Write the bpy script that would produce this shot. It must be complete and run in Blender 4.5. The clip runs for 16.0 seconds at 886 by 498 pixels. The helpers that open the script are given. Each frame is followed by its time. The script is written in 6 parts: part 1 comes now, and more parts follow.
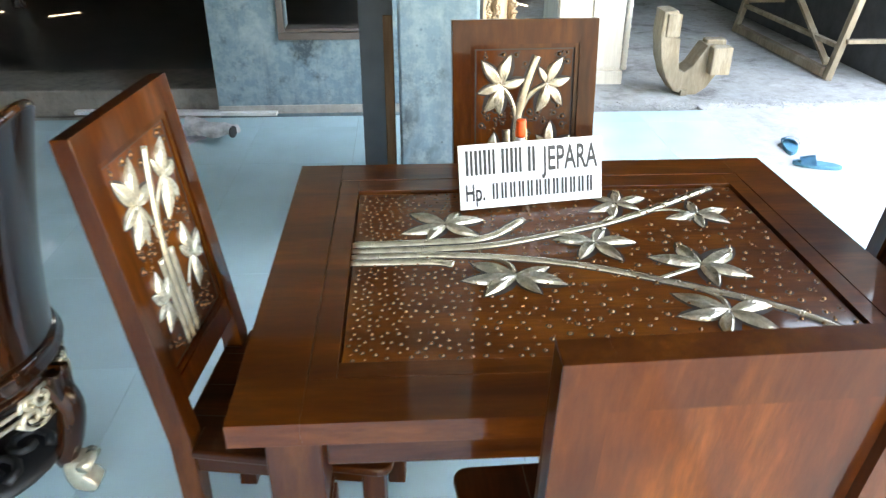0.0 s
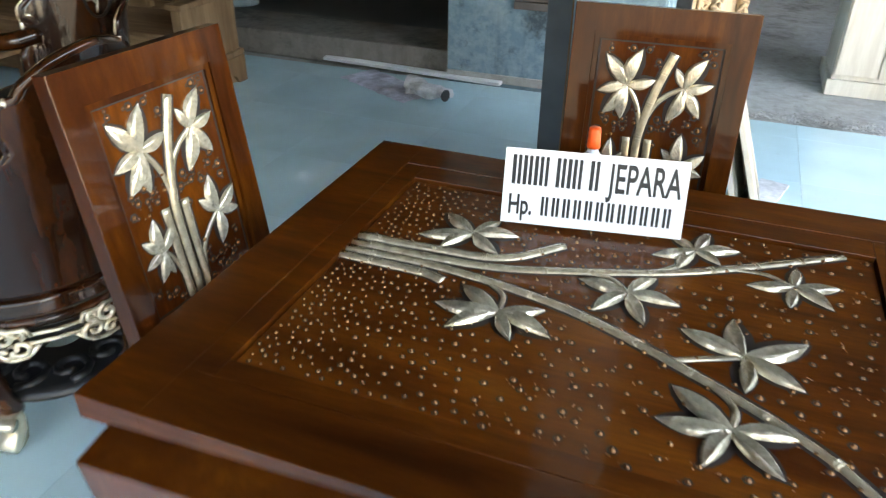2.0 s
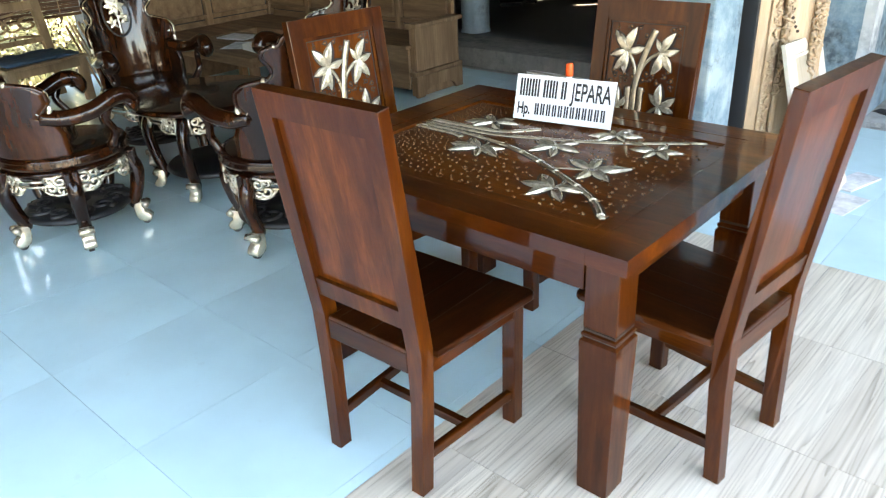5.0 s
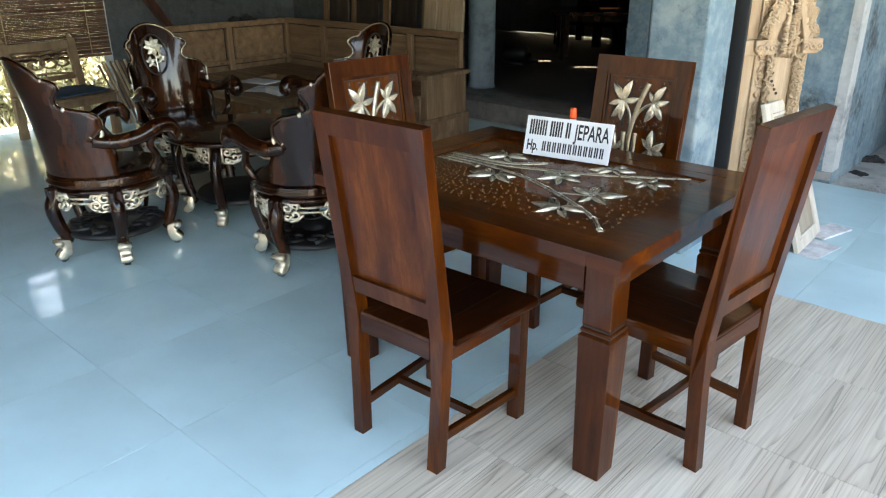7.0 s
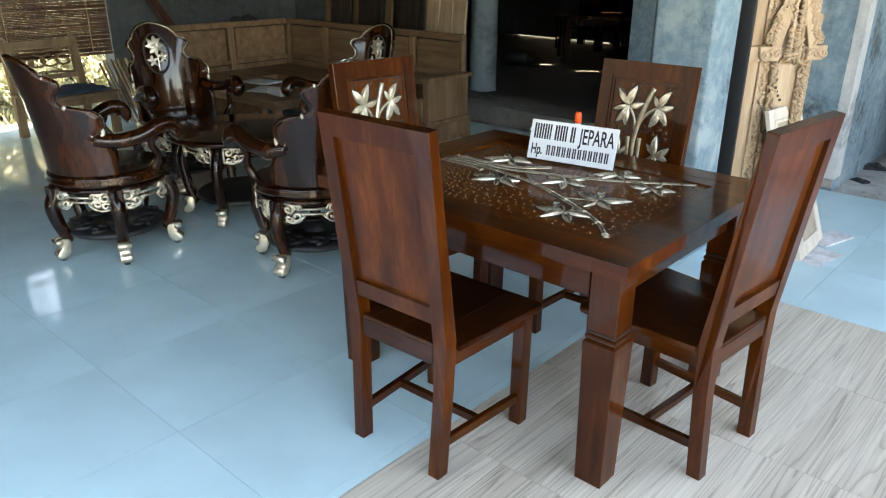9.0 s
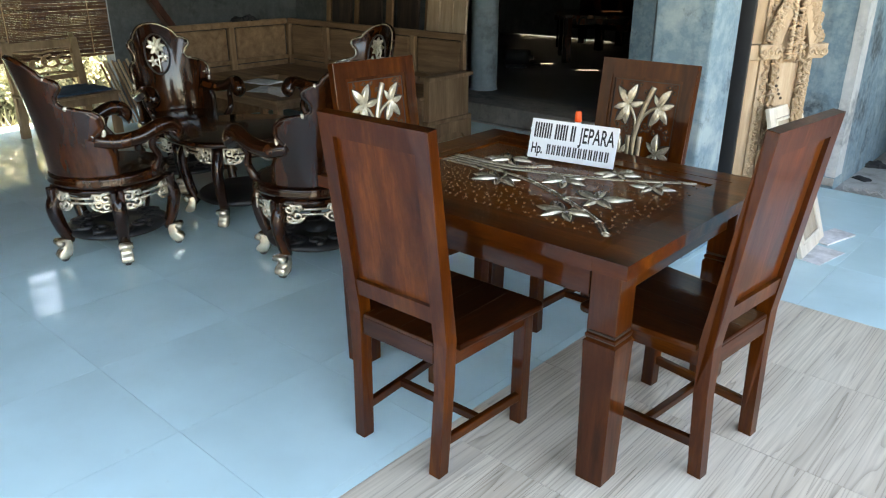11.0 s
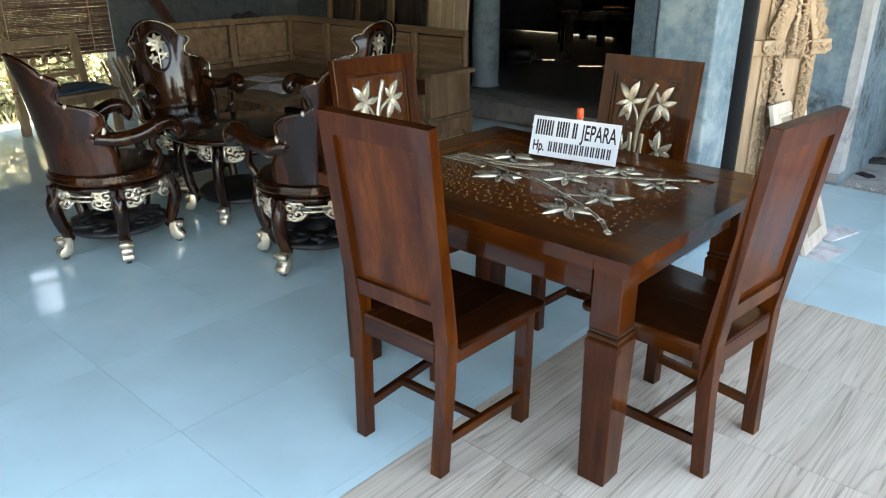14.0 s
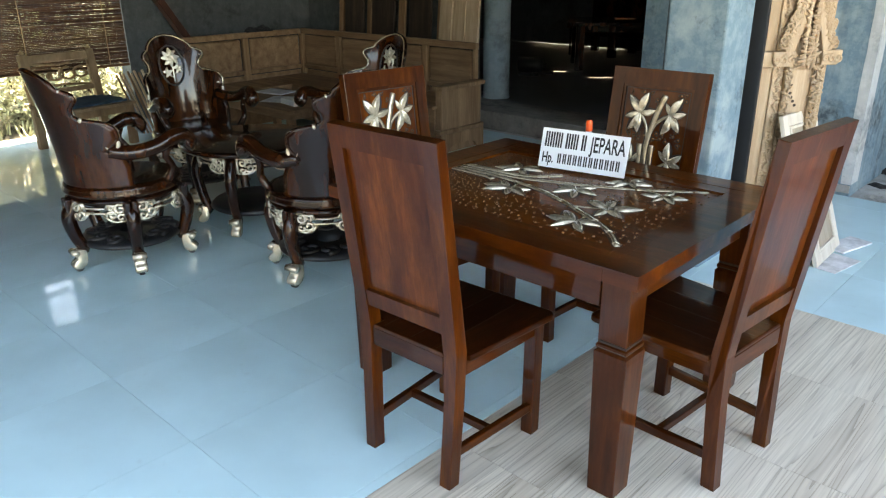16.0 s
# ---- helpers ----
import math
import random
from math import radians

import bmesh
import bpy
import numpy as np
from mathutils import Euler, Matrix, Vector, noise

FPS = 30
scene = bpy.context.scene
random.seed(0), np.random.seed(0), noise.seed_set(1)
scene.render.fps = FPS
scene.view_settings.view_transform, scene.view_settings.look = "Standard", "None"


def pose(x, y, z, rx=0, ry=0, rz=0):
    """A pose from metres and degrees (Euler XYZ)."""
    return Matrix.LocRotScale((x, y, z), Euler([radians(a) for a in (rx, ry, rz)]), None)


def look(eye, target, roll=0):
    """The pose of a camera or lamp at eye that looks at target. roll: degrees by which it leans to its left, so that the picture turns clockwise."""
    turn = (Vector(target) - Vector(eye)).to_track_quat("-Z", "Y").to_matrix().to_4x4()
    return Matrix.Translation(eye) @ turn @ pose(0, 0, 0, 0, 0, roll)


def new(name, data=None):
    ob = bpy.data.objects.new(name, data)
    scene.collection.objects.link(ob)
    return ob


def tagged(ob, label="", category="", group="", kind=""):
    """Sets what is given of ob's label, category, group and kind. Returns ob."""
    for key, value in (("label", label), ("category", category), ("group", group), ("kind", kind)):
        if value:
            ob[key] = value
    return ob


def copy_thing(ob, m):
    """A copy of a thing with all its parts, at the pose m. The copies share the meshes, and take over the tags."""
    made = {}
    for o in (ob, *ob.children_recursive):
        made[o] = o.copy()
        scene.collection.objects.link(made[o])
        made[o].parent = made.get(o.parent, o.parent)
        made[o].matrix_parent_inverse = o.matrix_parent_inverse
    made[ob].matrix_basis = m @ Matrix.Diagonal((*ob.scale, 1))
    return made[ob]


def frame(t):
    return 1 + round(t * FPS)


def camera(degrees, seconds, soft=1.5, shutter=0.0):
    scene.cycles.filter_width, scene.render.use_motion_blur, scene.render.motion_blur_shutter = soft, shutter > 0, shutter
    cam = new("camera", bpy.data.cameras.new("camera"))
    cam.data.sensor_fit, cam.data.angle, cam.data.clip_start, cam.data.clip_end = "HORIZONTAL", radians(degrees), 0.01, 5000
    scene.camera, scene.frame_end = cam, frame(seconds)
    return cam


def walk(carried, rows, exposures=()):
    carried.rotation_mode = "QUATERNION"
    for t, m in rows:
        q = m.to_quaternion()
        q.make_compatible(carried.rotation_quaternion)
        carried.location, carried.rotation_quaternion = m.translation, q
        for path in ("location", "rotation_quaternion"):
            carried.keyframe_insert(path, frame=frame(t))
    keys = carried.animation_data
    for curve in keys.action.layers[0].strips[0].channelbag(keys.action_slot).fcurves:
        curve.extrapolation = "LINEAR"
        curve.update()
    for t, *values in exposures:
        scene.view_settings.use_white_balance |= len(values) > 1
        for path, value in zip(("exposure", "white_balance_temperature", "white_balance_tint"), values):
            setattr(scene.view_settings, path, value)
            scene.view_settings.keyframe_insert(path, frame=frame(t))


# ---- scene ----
cam = camera(61.9, 16.0, soft=1.2, shutter=0.5)
PATH = [
    (0, (-0.339, -1.353, 1.505), (-0.242, 0.408, 0.561), 0.1),
    (0.5, (-0.265, -1.203, 1.487), (-0.146, 0.536, 0.506), 0.8),
    (1, (-0.167, -1.083, 1.479), (-0.189, 0.643, 0.469), 0.5),
    (1.5, (0.015, -1.001, 1.465), (-0.376, 0.658, 0.419), 2.1),
    (2, (0.151, -1.065, 1.471), (-0.467, 0.548, 0.463), 0.6),
    (2.5, (0.36, -1.228, 1.458), (-0.353, 0.351, 0.459), 2.1),
    (3, (0.544, -1.322, 1.486), (-0.371, 0.187, 0.545), -3.3),
    (3.5, (0.799, -1.411, 1.465), (-0.271, 0.014, 0.556), -0.3),
    (4, (0.959, -1.513, 1.491), (-0.246, -0.165, 0.635), -3.1),
    (4.5, (1.116, -1.679, 1.493), (-0.109, -0.35, 0.636), -3.3),
    (4.7, (1.195, -1.725, 1.502), (-0.028, -0.416, 0.613), -3.3),
    (7, (1.454, -2.11, 1.512), (0.21, -0.734, 0.762), -0.3),
    (7.5, (1.452, -2.113, 1.515), (0.195, -0.748, 0.77), -0.3),
    (8, (1.443, -2.109, 1.51), (0.188, -0.744, 0.76), -0.2),
    (8.5, (1.433, -2.108, 1.512), (0.184, -0.738, 0.76), 0.1),
    (9, (1.429, -2.11, 1.51), (0.188, -0.729, 0.766), 0.4),
    (11.5, (1.434, -2.105, 1.51), (0.19, -0.73, 0.762), 0.1),
    (12, (1.429, -2.1, 1.508), (0.187, -0.727, 0.75), 0.1),
    (12.5, (1.421, -2.091, 1.512), (0.184, -0.71, 0.761), 0.2),
    (13, (1.433, -2.093, 1.513), (0.193, -0.714, 0.762), -0.2),
    (13.5, (1.425, -2.091, 1.51), (0.18, -0.718, 0.758), -0.0),
    (14, (1.425, -2.093, 1.51), (0.179, -0.722, 0.756), -0.0),
    (14.5, (1.424, -2.091, 1.509), (0.171, -0.726, 0.757), -0.2),
    (15, (1.428, -2.094, 1.512), (0.161, -0.734, 0.771), -0.5),
    (15.5, (1.438, -2.099, 1.515), (0.162, -0.741, 0.787), -0.4),
    (16, (1.439, -2.095, 1.517), (0.162, -0.738, 0.791), -0.4),
]
EXPOSURE = [(0.0, 5.25, 9800, 10), (0.5, 4.95, 9800, 10), (1.2, 4.8, 9800, 10), (2.2, 4.8, 9800, 10), (3.0, 4.9, 9600, 10), (4.0, 4.9, 9300, 10), (7.0, 4.0, 9300, 10), (16.0, 4.0, 9300, 10)]
walk(cam, [(t, look(eye, target, roll)) for t, eye, target, roll in PATH], EXPOSURE)

# ---- light ----
world = bpy.data.worlds.new("daylight")
scene.world = world
world.use_nodes = True
wn = world.node_tree
sky = wn.nodes.new("ShaderNodeTexSky")
sky.sky_type = "NISHITA"
sky.sun_disc = False
sky.sun_elevation, sky.sun_rotation = radians(57), radians(-31)
wn.links.new(sky.outputs[0], wn.nodes["Background"].inputs[0])
wn.nodes["Background"].inputs[1].default_value = 0.15
sun = new("sun", bpy.data.lights.new("sun", "SUN"))
sun.data.energy, sun.data.angle, sun.data.color = 4.6, radians(0.6), (1.0, 0.94, 0.84)
sun.matrix_world = look((-3.0, 5.0, 9.0), (0, 0, 0))


# ---- materials ----
def material(name):
    m = bpy.data.materials.new(name)
    m.use_nodes = True
    return m, m.node_tree, m.node_tree.nodes["Principled BSDF"]


def node(nt, kind, **values):
    n = nt.nodes.new("ShaderNode" + kind)
    for key, value in values.items():
        n.inputs[key].default_value = value
    return n


def ramp(nt, fac, stops):
    r = nt.nodes.new("ShaderNodeValToRGB")
    while len(r.color_ramp.elements) < len(stops):
        r.color_ramp.elements.new(0.5)
    for e, (p, c) in zip(r.color_ramp.elements, stops):
        e.position, e.color = p, (*c, 1) if len(c) == 3 else c
    nt.links.new(fac, r.inputs[0])
    return r.outputs[0]


def mapped(nt, scale, kind="Object", rotation=(0, 0, 0), spread=0.0):
    """Texture coordinates in metres, shifted per object by spread."""
    co = nt.nodes.new("ShaderNodeTexCoord")
    mp = nt.nodes.new("ShaderNodeMapping")
    mp.inputs["Scale"].default_value = scale
    mp.inputs["Rotation"].default_value = rotation
    src = co.outputs[kind]
    if spread:
        info = nt.nodes.new("ShaderNodeObjectInfo")
        mul = nt.nodes.new("ShaderNodeMath")
        mul.operation = "MULTIPLY"
        mul.inputs[1].default_value = spread
        nt.links.new(info.outputs["Random"], mul.inputs[0])
        add = nt.nodes.new("ShaderNodeVectorMath")
        add.operation = "ADD"
        nt.links.new(src, add.inputs[0])
        nt.links.new(mul.outputs[0], add.inputs[1])
        src = add.outputs[0]
    nt.links.new(src, mp.inputs["Vector"])
    return mp.outputs["Vector"]


def mix(nt, fac, a, b, mode="MIX"):
    n = nt.nodes.new("ShaderNodeMix")
    n.data_type, n.blend_type = "RGBA", mode
    for value, socket in ((fac, n.inputs["Factor"]), (a, n.inputs["A"]), (b, n.inputs["B"])):
        if isinstance(value, bpy.types.NodeSocket):
            nt.links.new(value, socket)
        else:
            socket.default_value = value if isinstance(value, float) else (*value, 1)
    return n.outputs["Result"]


def bump(nt, bsdf, height, strength=0.2, distance=0.002):
    b = nt.nodes.new("ShaderNodeBump")
    b.inputs["Strength"].default_value, b.inputs["Distance"].default_value = strength, distance
    nt.links.new(height, b.inputs["Height"])
    nt.links.new(b.outputs[0], bsdf.inputs["Normal"])


def wood(name, dark, mid, light, grain=(9, 9, 1.0), rough=(0.25, 0.4), coat=0.0, relief=0.12, spread=7.0, stain=0.45, gloss=0.28):
    """Timber: stretched fibres, broader bands and cloudy stain; grain runs along the axis of the smallest scale."""
    m, nt, b = material(name)
    v = mapped(nt, grain, spread=spread)
    bands = node(nt, "TexNoise", Scale=1.6, Detail=5.0, Roughness=0.6, Distortion=0.5)
    nt.links.new(v, bands.inputs["Vector"])
    v2 = mapped(nt, tuple(g * 7 for g in grain), spread=spread)
    fibre = node(nt, "TexNoise", Scale=1.5, Detail=4.0, Roughness=0.7)
    nt.links.new(v2, fibre.inputs["Vector"])
    cloud = node(nt, "TexNoise", Scale=3.2, Detail=2.0)
    nt.links.new(mapped(nt, (1, 1, 1), spread=spread), cloud.inputs["Vector"])
    c = ramp(nt, bands.outputs["Fac"], [(0.28, dark), (0.5, mid), (0.72, light)])
    c = mix(nt, ramp(nt, fibre.outputs["Fac"], [(0.35, (0, 0, 0)), (0.65, (0.45, 0.45, 0.45))]), c, dark)
    c = mix(nt, ramp(nt, cloud.outputs["Fac"], [(0.38, (0, 0, 0)), (0.68, (stain, stain, stain))]), c, dark)
    nt.links.new(c, b.inputs["Base Color"])
    r = nt.nodes.new("ShaderNodeMapRange")
    r.inputs["To Min"].default_value, r.inputs["To Max"].default_value = rough
    nt.links.new(fibre.outputs["Fac"], r.inputs["Value"])
    nt.links.new(r.outputs[0], b.inputs["Roughness"])
    b.inputs["Coat Weight"].default_value, b.inputs["Coat Roughness"].default_value = coat, 0.06
    b.inputs["Specular IOR Level"].default_value = gloss
    bump(nt, b, fibre.outputs["Fac"], relief, 0.0012)
    return m


def plain(name, colour, rough=0.5, metal=0.0, vary=0.25, scale=6.0, relief=0.0, coat=0.0, fine=40.0):
    """A surface with soft patches and a fine speckle."""
    m, nt, b = material(name)
    v = mapped(nt, (1, 1, 1), spread=5.0)
    n1 = node(nt, "TexNoise", Scale=scale, Detail=5.0, Roughness=0.6)
    n2 = node(nt, "TexNoise", Scale=fine, Detail=3.0)
    nt.links.new(v, n1.inputs["Vector"])
    nt.links.new(v, n2.inputs["Vector"])
    dark = tuple(x * (1 - vary) for x in colour)
    lite = tuple(min(1, x * (1 + vary * 0.6)) for x in colour)
    c = ramp(nt, n1.outputs["Fac"], [(0.3, dark), (0.55, colour), (0.75, lite)])
    c = mix(nt, ramp(nt, n2.outputs["Fac"], [(0.4, (0, 0, 0)), (0.7, (vary * 0.7,) * 3)]), c, dark)
    nt.links.new(c, b.inputs["Base Color"])
    b.inputs["Roughness"].default_value, b.inputs["Metallic"].default_value = rough, metal
    b.inputs["Coat Weight"].default_value, b.inputs["Coat Roughness"].default_value = coat, 0.08
    if relief:
        bump(nt, b, n2.outputs["Fac"], relief, 0.002)
    return m


def plaster(name, colour, light, grime):
    """Old limewash: cloudy paint, bare pale patches, dark specks and streaks, trowel relief."""
    m, nt, b = material(name)
    v = mapped(nt, (1, 1, 1))
    big = node(nt, "TexNoise", Scale=2.2, Detail=8.0, Roughness=0.62, Distortion=0.4)
    small = node(nt, "TexNoise", Scale=16.0, Detail=8.0, Roughness=0.7)
    streak = node(nt, "TexNoise", Scale=3.0, Detail=5.0, Roughness=0.6)
    nt.links.new(v, big.inputs["Vector"])
    nt.links.new(v, small.inputs["Vector"])
    nt.links.new(mapped(nt, (3, 3, 0.35)), streak.inputs["Vector"])
    spots = node(nt, "TexVoronoi", Scale=13.0)
    nt.links.new(v, spots.inputs["Vector"])
    c = ramp(nt, big.outputs["Fac"], [(0.36, grime), (0.46, colour), (0.56, colour), (0.68, light)])
    c = mix(nt, ramp(nt, small.outputs["Fac"], [(0.44, (0, 0, 0)), (0.66, (0.6,) * 3)]), c, light)
    c = mix(nt, ramp(nt, streak.outputs["Fac"], [(0.5, (0, 0, 0)), (0.75, (0.5,) * 3)]), c, grime)
    c = mix(nt, ramp(nt, spots.outputs["Distance"], [(0.02, (0.8,) * 3), (0.09, (0, 0, 0))]), c, grime)
    blot = node(nt, "TexNoise", Scale=7.0, Detail=9.0, Roughness=0.75)
    nt.links.new(v, blot.inputs["Vector"])
    c = mix(nt, ramp(nt, blot.outputs["Fac"], [(0.56, (0, 0, 0)), (0.68, (0.65,) * 3)]), c, grime)
    nt.links.new(c, b.inputs["Base Color"])
    b.inputs["Roughness"].default_value = 0.85
    bump(nt, b, small.outputs["Fac"], 0.35, 0.006)
    return m


def glazed_tile(name, colour):
    """Polished blue-grey porcelain: faint clouds, smears and scratches in the gloss."""
    m, nt, b = material(name)
    co = mapped(nt, (1, 1, 1), spread=9.0)
    n1 = node(nt, "TexNoise", Scale=2.5, Detail=4.0)
    n2 = node(nt, "TexNoise", Scale=14.0, Detail=6.0, Roughness=0.7)
    nt.links.new(co, n1.inputs["Vector"])
    nt.links.new(co, n2.inputs["Vector"])
    c = ramp(nt, n1.outputs["Fac"], [(0.3, tuple(x * 0.9 for x in colour)), (0.7, tuple(x * 1.05 for x in colour))])
    c = mix(nt, ramp(nt, n2.outputs["Fac"], [(0.62, (0, 0, 0)), (0.8, (0.22,) * 3)]), c, (0.30, 0.33, 0.34))
    nt.links.new(c, b.inputs["Base Color"])
    r = ramp(nt, n2.outputs["Fac"], [(0.35, (0.03,) * 3), (0.75, (0.11,) * 3)])
    nt.links.new(r, b.inputs["Roughness"])
    wob = node(nt, "TexNoise", Scale=5.0, Detail=2.0)
    nt.links.new(co, wob.inputs["Vector"])
    bump(nt, b, wob.outputs["Fac"], 0.05, 0.004)
    return m


def plank_tile(name):
    """Wood-look porcelain: three printed boards to a tile, pale warm grey with long thin darker streaks along y."""
    m, nt, b = material(name)
    co = nt.nodes.new("ShaderNodeTexCoord")
    sep = nt.nodes.new("ShaderNodeSeparateXYZ")
    nt.links.new(co.outputs["Object"], sep.inputs[0])
    cell = nt.nodes.new("ShaderNodeMath")
    cell.operation = "MULTIPLY_ADD"
    cell.inputs[1].default_value, cell.inputs[2].default_value = 1 / 0.2027, 40.5
    nt.links.new(sep.outputs["X"], cell.inputs[0])
    board = nt.nodes.new("ShaderNodeMath")
    board.operation = "FLOOR"
    nt.links.new(cell.outputs[0], board.inputs[0])
    info = nt.nodes.new("ShaderNodeObjectInfo")
    lot = nt.nodes.new("ShaderNodeMath")
    lot.operation = "MULTIPLY_ADD"
    lot.inputs[1].default_value = 37.0
    nt.links.new(info.outputs["Random"], lot.inputs[0])
    nt.links.new(board.outputs[0], lot.inputs[2])
    chance = nt.nodes.new("ShaderNodeTexWhiteNoise")
    chance.noise_dimensions = "1D"
    nt.links.new(lot.outputs[0], chance.inputs["W"])
    def streaks(sx, sy, detail, distort):
        comb = nt.nodes.new("ShaderNodeCombineXYZ")
        for axis, k in (("X", sx), ("Y", sy)):
            mul = nt.nodes.new("ShaderNodeMath")
            mul.operation = "MULTIPLY"
            mul.inputs[1].default_value = k
            nt.links.new(sep.outputs[axis], mul.inputs[0])
            nt.links.new(mul.outputs[0], comb.inputs[axis])
        far = nt.nodes.new("ShaderNodeMath")
        far.operation = "MULTIPLY"
        far.inputs[1].default_value = 60.0
        nt.links.new(chance.outputs["Value"], far.inputs[0])
        nt.links.new(far.outputs[0], comb.inputs["Z"])
        n = node(nt, "TexNoise", Scale=1.0, Detail=detail, Roughness=0.6, Distortion=distort)
        nt.links.new(comb.outputs[0], n.inputs["Vector"])
        return n.outputs["Fac"]
    broad, rings, fine = streaks(9, 0.7, 3.0, 0.6), streaks(11, 0.30, 2.0, 0.35), streaks(150, 3, 3.0, 0.0)
    c = ramp(nt, broad, [(0.30, (0.50, 0.43, 0.345)), (0.45, (0.65, 0.575, 0.475)), (0.60, (0.74, 0.665, 0.555)), (0.75, (0.78, 0.715, 0.605))])
    many = nt.nodes.new("ShaderNodeMath")
    many.operation = "MULTIPLY"
    many.inputs[1].default_value = 16.0
    nt.links.new(rings, many.inputs[0])
    part_ = nt.nodes.new("ShaderNodeMath")
    part_.operation = "FRACT"
    nt.links.new(many.outputs[0], part_.inputs[0])
    line = ramp(nt, part_.outputs[0], [(0.0, (0.95,) * 3), (0.12, (0.6,) * 3), (0.34, (0.10,) * 3), (0.72, (0, 0, 0)), (1.0, (0.25,) * 3)])
    line = mix(nt, ramp(nt, broad, [(0.40, (1, 1, 1)), (0.62, (0.28,) * 3)]), (0, 0, 0), line)
    c = mix(nt, line, c, (0.20, 0.158, 0.118))
    c = mix(nt, ramp(nt, fine, [(0.35, (0.5,) * 3), (0.58, (0, 0, 0))]), c, (0.44, 0.375, 0.295))
    c = mix(nt, ramp(nt, chance.outputs["Value"], [(0.0, (0, 0, 0)), (1.0, (0.30,) * 3)]), c, (0.46, 0.405, 0.34))
    nt.links.new(c, b.inputs["Base Color"])
    b.inputs["Roughness"].default_value = 0.36
    bump(nt, b, fine, 0.1, 0.001)
    return m


TONES = ((0.028, 0.0056, 0.0010), (0.092, 0.0212, 0.0025), (0.185, 0.0500, 0.0057))
DARKER = tuple(tuple(0.66 * x for x in tone) for tone in TONES)
TEAK = wood("polished_teak", *DARKER, grain=(8, 8, 0.9), rough=(0.26, 0.40), coat=0.5, gloss=0.05)
TEAK_X = wood("polished_teak_lengthwise", *DARKER, grain=(0.9, 8, 8), rough=(0.26, 0.40), coat=0.5, gloss=0.05)
TEAK_Y = wood("polished_teak_crosswise", *DARKER, grain=(8, 0.9, 8), rough=(0.26, 0.40), coat=0.5, gloss=0.05)
TEAK_TOP = wood("tabletop_teak", *TONES, grain=(1.1, 6, 6), rough=(0.26, 0.40), coat=0.5, gloss=0.05, spread=0.0, stain=0.35)
TEAK_BACK = wood("chair_back_teak", *(tuple(0.80 * x for x in tone) for tone in TONES), grain=(7, 7, 1.0), rough=(0.26, 0.40), coat=0.5, gloss=0.05, spread=0.0)
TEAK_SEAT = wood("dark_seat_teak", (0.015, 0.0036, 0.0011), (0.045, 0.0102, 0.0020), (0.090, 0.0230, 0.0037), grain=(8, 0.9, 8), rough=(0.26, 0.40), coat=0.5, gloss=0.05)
TEAK_FIELD = wood("carved_field_teak", (0.040, 0.0084, 0.0014), (0.130, 0.0310, 0.0038), (0.240, 0.067, 0.0078), grain=(1.2, 9, 9), rough=(0.3, 0.45), coat=0.5, relief=0.05, gloss=0.05)
ROSEWOOD = wood("dark_rosewood", (0.007, 0.0020, 0.0009), (0.031, 0.0082, 0.0020), (0.092, 0.0255, 0.0048), grain=(4, 4, 0.9), rough=(0.16, 0.28), coat=0.6, gloss=0.12)
RAW = wood("raw_teak", (0.135, 0.075, 0.039), (0.230, 0.136, 0.075), (0.335, 0.208, 0.120), grain=(9, 9, 0.8), rough=(0.6, 0.8), stain=0.12)
RAW_X = wood("raw_teak_lengthwise", (0.135, 0.075, 0.039), (0.230, 0.136, 0.075), (0.335, 0.208, 0.120), grain=(0.8, 9, 9), rough=(0.6, 0.8), stain=0.12)
PINE = wood("pale_raw_wood", (0.30, 0.205, 0.125), (0.455, 0.33, 0.22), (0.57, 0.44, 0.31), grain=(9, 9, 0.8), rough=(0.6, 0.8), stain=0.25)
BLEACHED = wood("sanded_white_wood", (0.50, 0.44, 0.365), (0.63, 0.575, 0.49), (0.71, 0.66, 0.58), grain=(9, 9, 0.8), rough=(0.6, 0.8), stain=0.2)
DARKWOOD = wood("old_dark_wood", (0.018, 0.012, 0.010), (0.045, 0.030, 0.022), (0.09, 0.058, 0.04), grain=(8, 8, 0.9), rough=(0.45, 0.65))
GILT = plain("gilded_carving", (0.55, 0.455, 0.32), 0.25, 0.62, 0.35, 40.0, 0.3, 0.3, 120.0)
GILT_PALE = plain("pale_gilt", (0.74, 0.67, 0.53), 0.27, 0.7, 0.3, 22.0, 0.15)


